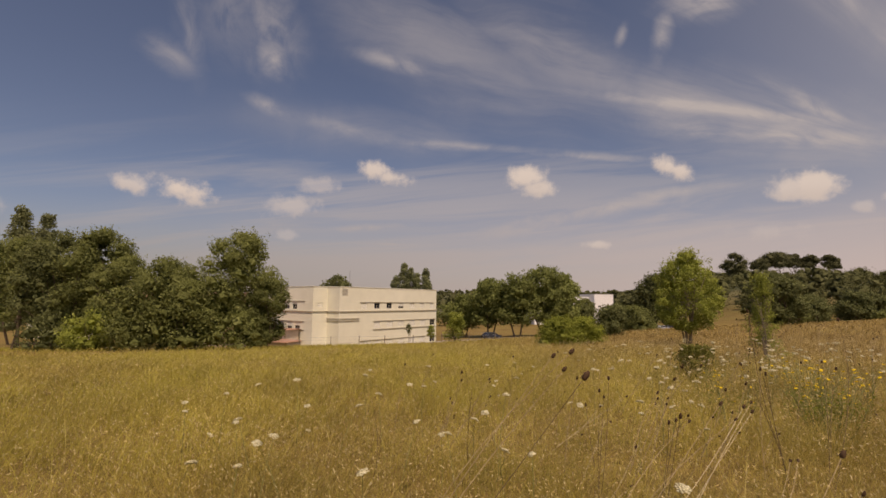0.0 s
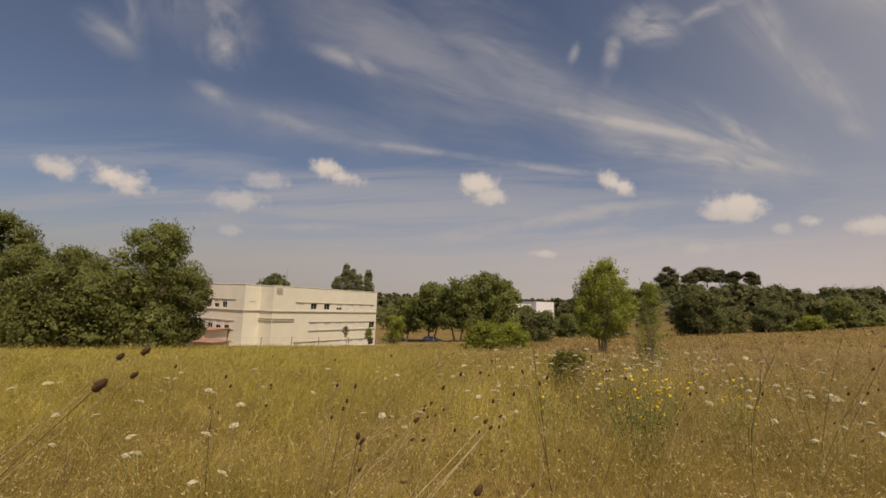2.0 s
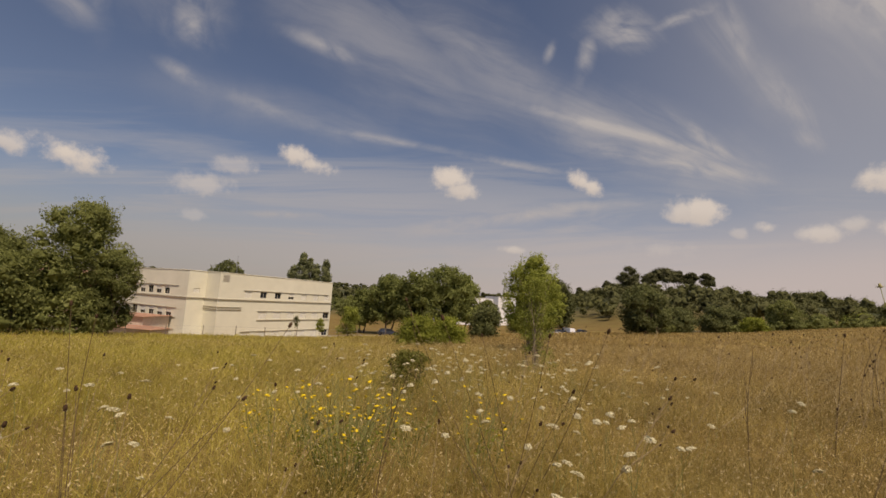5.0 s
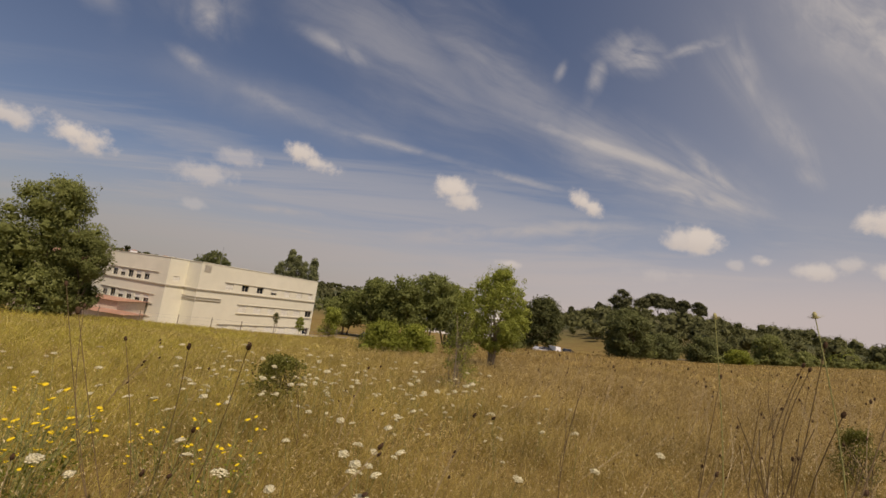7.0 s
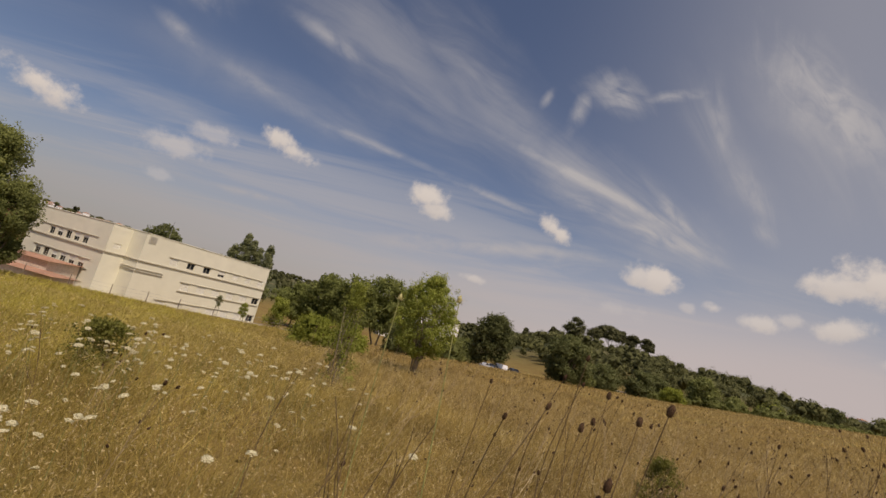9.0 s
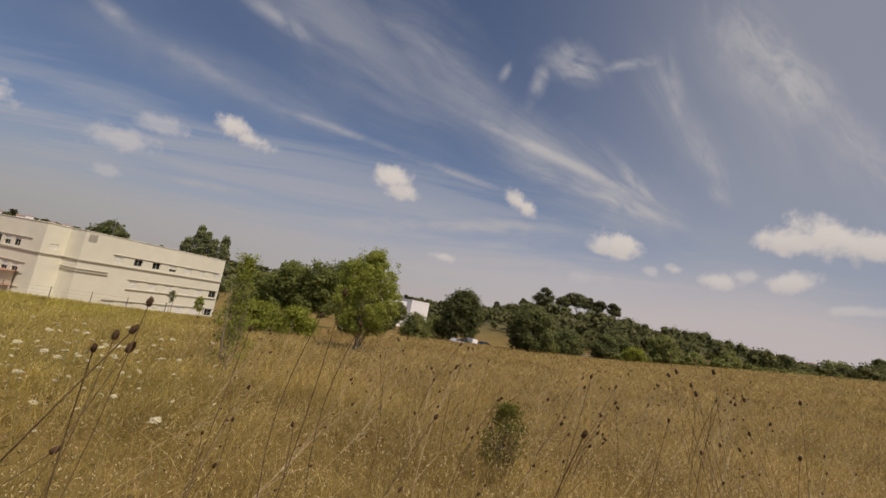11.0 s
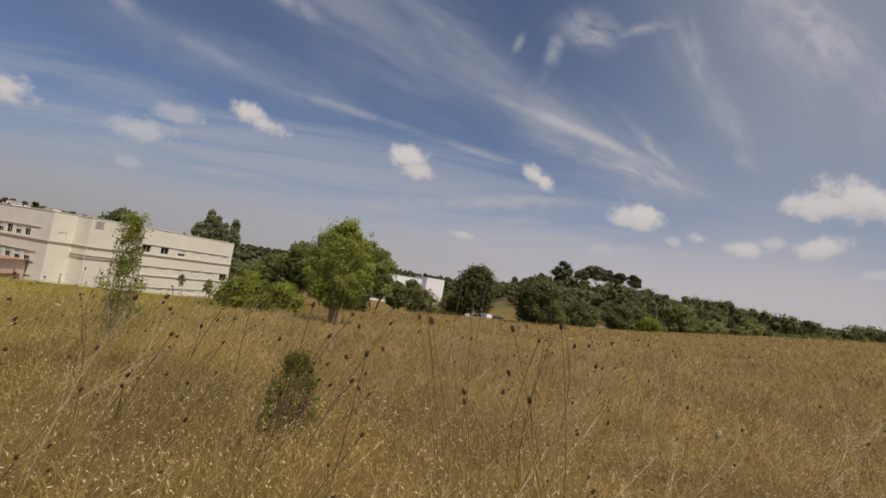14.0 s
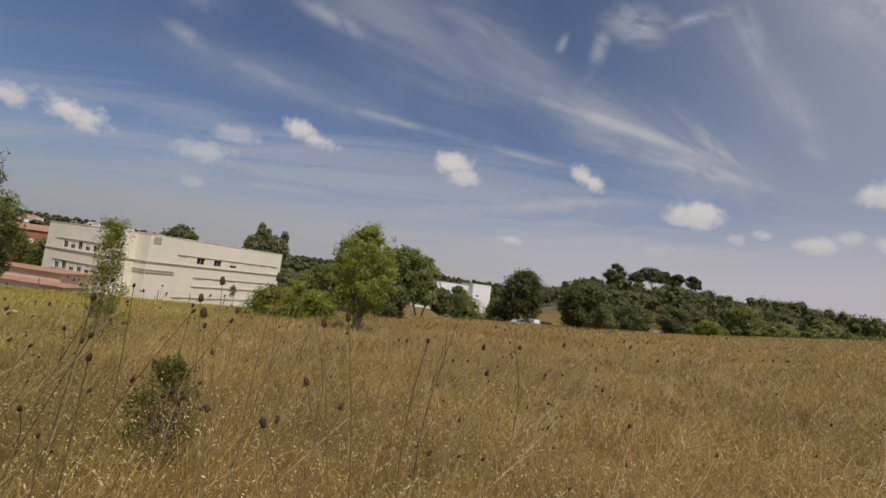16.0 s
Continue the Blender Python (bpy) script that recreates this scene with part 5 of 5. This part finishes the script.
def seed_head(name, size, mat, seed, bracts=9, reach=1.0):
    """A bristly egg-shaped head with thorns and long bracts under it; its foot at the origin."""
    rng = np.random.default_rng(seed)
    prof = [(0.001, 0), (0.26, 0.06), (0.38, 0.34), (0.40, 0.66), (0.34, 1.05), (0.20, 1.38), (0.001, 1.52)]
    v, q = lathe([(r * size, z * size) for r, z in prof], 9, 0.12, rng)
    tri = [(v, np.concatenate([q[:, [0, 1, 2]], q[:, [0, 2, 3]]]))]

    def thorn(a, b, w):
        a, b = np.asarray(a), np.asarray(b)
        u = np.cross(b - a, rng.normal(size=3))
        u = u / (np.linalg.norm(u) + 1e-9) * w
        n = np.cross(b - a, u)
        n = n / (np.linalg.norm(n) + 1e-9) * w
        tri.append((np.stack([a + u, a - u * 0.5 + n, a - u * 0.5 - n, b]), np.array([[0, 1, 3], [1, 2, 3], [2, 0, 3]])))

    for _ in range(60):
        z, t = rng.uniform(0.12, 1.45), rng.uniform(0, 2 * np.pi)
        r = np.interp(z, [p[1] for p in prof], [p[0] for p in prof])
        d = np.array([np.cos(t), np.sin(t), 0.5])
        thorn(np.array([r * np.cos(t), r * np.sin(t), z]) * size * 0.95, (np.array([r * np.cos(t), r * np.sin(t), z]) + d * 0.17) * size, size * 0.04)
    for k in range(bracts):
        t = 2 * np.pi * k / bracts + rng.uniform(-0.2, 0.2)
        ln = rng.uniform(0.6, 1.1) * reach
        thorn((0, 0, 0.05 * size), np.array([np.cos(t) * ln, np.sin(t) * ln, rng.uniform(0.0, 0.5) * reach]) * size, size * 0.035 * reach)
    v, f = joined(tri)
    return np_mesh(name, v, f, mat)


def aimed(p, d, scale=1.0):
    """A pose at p whose z runs along d."""
    q = Vector(d).to_track_quat("Z", "X")
    return Matrix.LocRotScale(Vector(p), q, (scale,) * 3)


HEAD_BIG = [seed_head("seed_head", 0.026, TEASEL, 401), seed_head("seed_head", 0.022, TEASEL, 402, 11)]
HEAD_SMALL = [seed_head("seed_head", 0.019, TEASEL, 403, 6), seed_head("seed_head", 0.015, TEASEL, 404, 5)]
HEAD_PALE = [seed_head("seed_head", 0.017, PALEHEAD, 405, 14, 1.7)]


def dry_weed(name, label, category, group, seed, tall, lean, branches, heads, stem_mat, radius=0.0045, head_scale=1.0, splay=1.0):
    """A dry flowering stalk: a main stem that leans along x, side branches, and a head on each tip."""
    rng = np.random.default_rng(seed)
    ob = thing(name, pose(0, 0, -50), label, category, group)
    ln = []
    main = limb(rng, (0, 0, -0.05), (lean * tall, rng.normal(0, 0.05), tall), radius, radius * 0.55, 0.02, 9)
    ln.append(main)
    tips = [(main[-1, :3], main[-1, :3] - main[-2, :3])]
    for b in range(branches):
        at = main[min(7, 3 + b % 5)]
        reach = tall * rng.uniform(0.18, 0.42)
        tip = at[:3] + [reach * (lean + splay * rng.normal(0, 0.35)), reach * splay * rng.normal(0, 0.4), reach * rng.uniform(0.6, 1.0)]
        lb = limb(rng, at[:3], tip, radius * 0.7, radius * 0.4, 0.015, 5)
        ln.append(lb)
        tips.append((lb[-1, :3], lb[-1, :3] - lb[-2, :3]))
    v, q = tubes(ln, 5)
    part("stem", np_mesh("stem", v, q, stem_mat, True), None, ob)
    for i, (p, d) in enumerate(tips):
        if heads:
            h = part("seed_head", heads[i % len(heads)], None, ob)
            h.matrix_local = aimed(p, d, head_scale * rng.uniform(0.8, 1.15))
    return ob


def stand(proto, x, y, turn, tall):
    """A copy of a weed at its place; tall: a factor on its height."""
    return copy_thing(proto, pose(x, y, gz(x, y) - 0.02, 0, 0, turn) @ Matrix.Diagonal((tall, tall, tall, 1)))


teasels = [dry_weed("teasel", "tall dry teasel with dark bristly seed heads", "teasel", "teasels", 411 + i, 1.3, ln, br, HEAD_BIG, DARKSTEM, 0.0045) for i, (ln, br) in enumerate(((0.32, 2), (0.15, 1), (0.42, 3), (0.05, 0)))]
scabious = [dry_weed("dry_flower_stalk", "thin leaning dry stalk with small dark heads", "dry weed", "small dark-headed stalks", 421 + i, 0.92, ln, br, HEAD_SMALL, STEM, 0.0032) for i, (ln, br) in enumerate(((0.45, 2), (0.2, 1), (0.6, 3), (0.1, 0), (0.35, 4)))]
bleached = [dry_weed("bleached_stalk", "bleached pale stalk leaning over the grass", "dry weed", "bleached stalks", 431 + i, 0.62, ln, br, HEAD_SMALL if i < 2 else (), PALESTEM, 0.0024) for i, (ln, br) in enumerate(((1.3, 2), (1.6, 3), (1.0, 1)))]
docks = [dry_weed("weed_stalk", "tall dark branching dry weed stalk", "dry weed", "branching weed stalks", 441 + i, 1.15, ln, br, (), DARKSTEM, 0.0032, 1.0, 0.3) for i, (ln, br) in enumerate(((0.08, 4), (0.2, 3), (-0.05, 5)))]
pale_thistle = dry_weed("pale_thistle", "straw-coloured thistle head on a tall stalk", "thistle", "pale thistles", 451, 1.25, 0.08, 0, HEAD_PALE, GREENSTEM, 0.0028)
# teasels: place and height of the top above the ground
TEASELS = [(8.90, 4.5, 1.62), (8.75, 4.6, 1.45), (9.3, 3.55, 1.12), (9.68, 3.05, 1.22), (8.35, 4.9, 1.3), (9.05, 4.8, 1.4), (8.02, 3.34, 1.42), (7.9, 3.6, 1.3),
           (7.37, 3.53, 0.86), (7.56, 3.5, 0.78), (7.22, 3.54, 0.98), (10.5, 6.1, 1.28), (10.35, 6.0, 1.3), (10.85, 6.3, 1.16), (11.45, 4.85, 1.18), (12.6, 4.9, 1.22), (11.0, 4.4, 1.1),
           (10.9, 4.6, 1.25), (11.2, 5.0, 1.2)]
LEANS = (0.32, 0.15, 0.42, 0.05)
for i, (px, py, ph) in enumerate(TEASELS):
    tn = (i * 37) % 50 - 25 if px > 5 else 200 + (i * 37) % 40
    k = (1, 3)[i % 2] if px < 9.1 and py > 4.4 else i % 4
    off = LEANS[k] * ph
    stand(teasels[k], px - off * math.cos(radians(tn)), py - off * math.sin(radians(tn)), tn, ph / 1.33)
rng = np.random.default_rng(460)
for i in range(12):
    px, py = rng.normal(9.6, 0.9), rng.normal(4.0, 0.7)
    if py > 2.9 + 0.12 * (px - 8):
        stand(teasels[i % 3], px, py, rng.uniform(-40, 40), rng.uniform(0.6, 0.9))
for i in range(120):
    px, py = rng.uniform(7.0, 19.0), rng.uniform(4.4, 13.0)
    stand(scabious[i % 5], px, py, rng.uniform(-50, 50), rng.uniform(0.85, 1.3))
for i in range(26):
    px, py = rng.uniform(-1.0, 6.0), rng.uniform(3.4, 7.5)
    stand(scabious[i % 5], px, py, rng.uniform(-50, 50), rng.uniform(0.75, 1.05))
for px, py, tn, sc in ((0.75, 4.4, 5, 1.05), (0.65, 2.95, 20, 0.9), (1.25, 2.4, -10, 0.95), (1.1, 3.9, 30, 0.8), (9.0, 3.6, 15, 0.9), (9.6, 4.6, -20, 1.0), (11.6, 5.0, 5, 1.0), (13.0, 5.3, 20, 1.0)):
    stand(bleached[int(px * 10) % 3], px, py, tn, sc)
for i in range(70):
    px, py = rng.uniform(7.5, 19.0), rng.uniform(3.9, 11.0)
    stand(bleached[i % 3], px, py, rng.uniform(-60, 60), rng.uniform(0.6, 1.1))
for i, (px, py, sc) in enumerate(((3.9, 3.4, 0.95), (-0.6, 3.6, 0.7), (0.3, 4.0, 0.75), (7.2, 3.3, 1.1), (7.32, 3.2, 1.05), (7.12, 3.25, 1.0), (7.38, 3.35, 1.08), (11.9, 5.2, 1.05), (12.7, 5.0, 1.15), (13.6, 6.0, 1.1), (8.3, 3.6, 1.0), (9.5, 5.4, 0.95), (6.9, 4.4, 1.05), (5.2, 5.6, 0.9))):
    stand(docks[i % 3], px, py, i * 67 % 360, sc)
for px, py, sc in ((7.30, 3.6, 1.36), (7.50, 3.2, 1.38), (11.74, 2.62, 0.95), (12.9, 4.9, 0.98), (14.2, 5.0, 1.0)):
    stand(pale_thistle, px, py, px * 60 % 360, sc)


def umbel(seed, radius):
    """A flat white flower head: many small florets on a shallow dome."""
    rng = np.random.default_rng(seed)
    tri = []
    for k in range(30):
        t, r = k * 2.4, radius * math.sqrt((k + 0.5) / 30)
        c = np.array([r * math.cos(t), r * math.sin(t), 0.012 - 0.012 * (r / radius) ** 2 + rng.uniform(-0.003, 0.003)])
        s = 0.0086 * rng.uniform(0.8, 1.3)
        ring = [c + [s * math.cos(a), s * math.sin(a), rng.uniform(-0.002, 0.002)] for a in np.arange(5) * 1.2566]
        tri.append((np.array([c + [0, 0, 0.003], *ring, c - [0, 0, 0.004]]), np.array([[0, 1 + i, 1 + (i + 1) % 5] for i in range(5)] + [[6, 1 + (i + 1) % 5, 1 + i] for i in range(5)])))
    v, f = joined(tri)
    return np_mesh("flower_head", v, f, UMBEL)


UMBELS = [umbel(471, 0.027), umbel(472, 0.033), umbel(473, 0.020)]


def carrot(seed, tall, branches):
    rng = np.random.default_rng(seed)
    ob = thing("wild_carrot", pose(0, 0, -50), "white wild carrot umbel on a thin green stem", "flower", "wild carrot flowers")
    main = limb(rng, (0, 0, -0.05), (rng.normal(0, 0.06), rng.normal(0, 0.06), tall), 0.0028, 0.0016, 0, 6)
    ln, tips = [main], [main[-1, :3]]
    for b in range(branches):
        at = main[2 + b % 3]
        tip = at[:3] + [rng.normal(0, 0.12), rng.normal(0, 0.12), rng.uniform(0.10, 0.3) * tall]
        ln.append(limb(rng, at[:3], tip, 0.002, 0.0013, 0, 4))
        tips.append(tip)
    v, q = tubes(ln, 4)
    part("stem", np_mesh("stem", v, q, GREENSTEM, True), None, ob)
    for i, p in enumerate(tips):
        h = part("flower_head", UMBELS[(seed + i) % 3], None, ob)
        h.matrix_local = aimed(p, (rng.normal(0, 0.25), rng.normal(-0.15, 0.2), 1))
    return ob


carrots = [carrot(481 + i, t, b) for i, (t, b) in enumerate(((0.62, 0), (0.70, 1), (0.55, 0), (0.66, 2), (0.6, 0)))]
rng = np.random.default_rng(490)
DRIFTS = [(5.2, 8.0, 1.0, 0.9, 84), (3.9, 6.9, 0.7, 0.7, 16), (6.4, 6.4, 0.8, 0.8, 14), (3.8, 8.8, 1.2, 1.0, 10), (7.4, 7.4, 0.8, 0.8, 12), (0.4, 5.4, 1.2, 1.0, 10), (-1.4, 5.4, 0.8, 0.8, 6), (2.4, 4.8, 0.9, 0.5, 7), (5.6, 4.4, 0.7, 0.4, 12)]
for cx, cy, wx, wy, n in DRIFTS:
    for i in range(n):
        px, py = rng.normal(cx, wx), rng.normal(cy, wy)
        if py > 2.6 + 0.2 * max(px, 0):
            stand(carrots[i % 5], px, py, rng.uniform(0, 360), rng.uniform(0.85, 1.2))
CARROTS = [(3.94, 4.08), (5.54, 4.47), (4.83, 3.45), (5.45, 3.8), (5.74, 3.91), (5.75, 3.78), (4.85, 3.17), (4.79, 3.02), (4.01, 3.09), (5.78, 5.57), (2.11, 4.57), (1.35, 6.71), (1.08, 5.54), (1.83, 4.21), (-0.94, 6.35), (-0.49, 5.6), (0.39, 3.89), (1.61, 3.73),
           (-1.46, 4.0), (-1.48, 2.96), (-1.58, 3.77), (-1.18, 3.21), (-1.03, 3.11), (-1.09, 2.76), (-0.44, 2.81), (-0.32, 3.81), (0.02, 3.37), (0.2, 3.29), (0.43, 3.92), (0.57, 2.92), (1.0, 2.34), (4.29, 5.75), (-2.12, 4.1),
           (4.2, 5.75), (4.65, 4.52), (4.3, 3.99), (5.74, 6.54), (6.09, 5.68), (6.49, 6.08), (5.89, 4.97), (5.53, 4.33), (5.64, 4.44)]
for i, (px, py) in enumerate(CARROTS):
    stand(carrots[(0, 2, 4)[i % 3]], px, py, i * 71 % 360, 0.62 / (0.62, 0.55, 0.6)[i % 3])


def yellow_head(seed):
    rng = np.random.default_rng(seed)
    v, q = lathe([(0.001, 0.0), (0.009, 0.003), (0.017, 0.009), (0.011, 0.012), (0.001, 0.013)], 8, 0.25, rng)
    return np_mesh("flower_head", v, q, YELLOW)


YELLOWS = [yellow_head(501), yellow_head(502)]


def yellow_clump(x, y, stems, spread, tall, seed):
    """A bushy plant of thin green stems with small yellow flowers."""
    rng = np.random.default_rng(seed)
    ob = thing("yellow_flower_plant", pose(x, y, gz(x, y)), "bushy green plant with small yellow flowers in the grass", "flower", "yellow flower plants")
    ln, tips = [], []
    for k in range(stems):
        t, r = rng.uniform(0, 2 * np.pi), spread * math.sqrt(rng.uniform(0, 1))
        h = tall * rng.uniform(0.7, 1.1)
        b = limb(rng, (0.2 * r * math.cos(t), 0.2 * r * math.sin(t), -0.03), (r * math.cos(t), r * math.sin(t), h), 0.0040, 0.0018, 0, 6)
        ln.append(b)
        tips.append(b[-1, :3])
        for _ in range(3):
            c = b[rng.integers(3, 5), :3]
            tip = c + [rng.normal(0, 0.06), rng.normal(0, 0.06), rng.uniform(0.05, 0.14)]
            ln.append(limb(rng, c, tip, 0.0018, 0.001, 0, 3))
            tips.append(tip)
    v, q = tubes(ln, 4)
    tagged(part("stem", np_mesh("stem", v, q, GREENSTEM, True), None, ob), kind="stuff")
    cen = np.array([p * [0.85, 0.85, 0.62] for p in tips])
    v, q, nn = leaves(rng, cen, np.full(len(cen), 0.05), 11 * stems, 0.011, long=3.2)
    tagged(part("foliage", np_mesh("foliage", v, q, L_LIME, normals=nn), None, ob), kind="stuff")
    for i, p in enumerate(tips):
        if rng.uniform() < 0.36:
            h = part("flower_head", YELLOWS[i % 2], None, ob)
            h.matrix_local = aimed(p, (rng.normal(0, 0.3), rng.normal(-0.1, 0.3), 1), rng.uniform(0.6, 1.05))
    return ob


yellow_clump(3.75, 4.6, 56, 0.46, 0.74, 511)
yellow_clump(4.8, 4.75, 14, 0.30, 0.70, 512)
yellow_clump(3.2, 5.2, 12, 0.3, 0.62, 513)
yellow_clump(4.3, 5.3, 14, 0.32, 0.62, 514)


def teasel_plant(x, y, heads, seed, label="tall dry teasel with several stems and dark heads", mat=DARKSTEM, big=1.0):
    """A many-stemmed teasel; heads: where each one stands, from the foot."""
    rng = np.random.default_rng(seed)
    z0 = gz(x, y)
    ob = thing("teasel", pose(x, y, z0), label, "teasel", "teasels")
    fork = np.array([0.0, 0.0, 0.05])
    for i, (hx, hy, hz) in enumerate(heads):
        tip = np.array([hx - x, hy - y, hz - z0])
        ln = limb(rng, fork * (1 + 3 * (i % 3)) * [0, 0, 1] + tip * [0.1, 0.1, 0] * (i % 3), tip, 0.0023, 0.0014, 0.03, 9)
        ln[:, :3] = 0.35 * ln[:, :3] + 0.65 * (ln[0, :3] + (ln[-1, :3] - ln[0, :3]) * np.linspace(0, 1, 9)[:, None])
        v, q = tubes([ln], 5)
        s = part("stem", np_mesh("stem", v, q, mat, True), None, ob)
        h = part("seed_head", HEAD_BIG[i % 2], None, s)
        h.matrix_local = aimed(ln[-1, :3], ln[-1, :3] - ln[-2, :3], big * rng.uniform(0.65, 0.95))
    return ob


teasel_plant(2.56, 3.52, ((2.4, 3.63, 1.43), (2.47, 3.72, 1.37), (2.41, 3.76, 1.01), (2.47, 3.57, 0.96)), 521)
teasel_plant(4.72, 3.75, ((4.05, 4.15, 1.55), (4.10, 4.25, 1.45), (4.25, 3.9, 1.45), (4.48, 3.84, 1.37)), 522)
teasel_plant(4.62, 3.72, ((5.05, 3.42, 1.45), (4.9, 3.5, 1.12), (4.80, 3.6, 1.40)), 537)
teasel_plant(1.10, 3.33, ((1.26, 3.51, 0.93), (1.21, 3.57, 0.83), (1.12, 3.61, 0.72), (1.2, 3.45, 0.81)), 523, "dry teasel leaning low over the grass")
teasel_plant(1.42, 3.64, ((1.83, 3.69, 0.9), (1.71, 3.72, 0.75), (1.77, 3.85, 0.77), (1.73, 3.62, 0.73)), 524, "dry teasel leaning low over the grass", STEM)
teasel_plant(1.23, 2.73, ((1.33, 2.63, 0.87), (1.35, 2.72, 0.83), (1.34, 2.78, 0.8)), 530, "dry teasel leaning low over the grass")
teasel_plant(-0.36, 1.94, ((0.61, 2.20, 1.26), (0.53, 2.21, 1.24), (0.58, 2.21, 1.18)), 531, "dry teasel leaning low over the grass", STEM)
teasel_plant(-0.38, 1.76, ((0.60, 1.97, 1.18),), 532, "single dry teasel leaning over the grass", big=1.3)
teasel_plant(1.26, 2.70, ((2.11, 3.22, 0.83), (2.02, 3.08, 0.80), (2.00, 3.13, 0.82)), 533, "dry teasel leaning low over the grass", PALESTEM)
teasel_plant(0.76, 2.45, ((1.58, 2.68, 0.93), (1.61, 2.60, 0.87), (1.59, 3.04, 0.75)), 535, "dry teasel leaning low over the grass", STEM)
teasel_plant(1.04, 1.90, ((1.75, 2.09, 0.84), (2.28, 3.12, 0.49), (2.24, 3.00, 0.53)), 536, "dry teasel leaning low over the grass", STEM, big=1.2)
teasel_plant(2.63, 3.25, ((3.36, 3.93, 1.36), (3.04, 3.74, 1.04), (3.18, 3.78, 0.98)), 534)
teasel_plant(11.67, 3.85, ((11.87, 4.75, 1.82), (11.99, 4.6, 1.83), (11.72, 4.59, 1.66), (11.55, 4.53, 1.57), (11.51, 4.32, 1.71), (11.41, 4.78, 1.31)), 525, big=1.25)
teasel_plant(11.79, 3.79, ((11.76, 4.21, 1.76), (11.48, 4.15, 1.64), (11.51, 4.12, 1.58), (12.11, 4.37, 1.19), (11.84, 4.3, 1.13), (11.17, 4.69, 1.25), (11.29, 4.74, 1.05)), 526, big=1.25)
teasel_plant(12.21, 3.67, ((11.99, 4.11, 1.6), (11.96, 4.02, 1.37), (12.08, 3.77, 1.67), (11.65, 3.85, 1.29), (11.87, 3.61, 1.33)), 527, big=1.25)
teasel_plant(7.45, 2.55, ((7.73, 2.4, 1.72), (7.83, 2.61, 1.66), (7.68, 2.5, 1.5), (7.7, 2.55, 1.45)), 528, "tall dry teasel leaning beside the way", big=1.15)
teasel_plant(7.75, 3.0, ((8.1, 3.12, 1.68), (8.04, 3.1, 1.57), (8.06, 3.2, 1.52)), 529, "tall dry teasel leaning beside the way", big=1.15)
for i in (*teasels, *scabious, *bleached, *docks, pale_thistle, *carrots):
    for o in (*i.children_recursive, i):
        bpy.data.objects.remove(o)
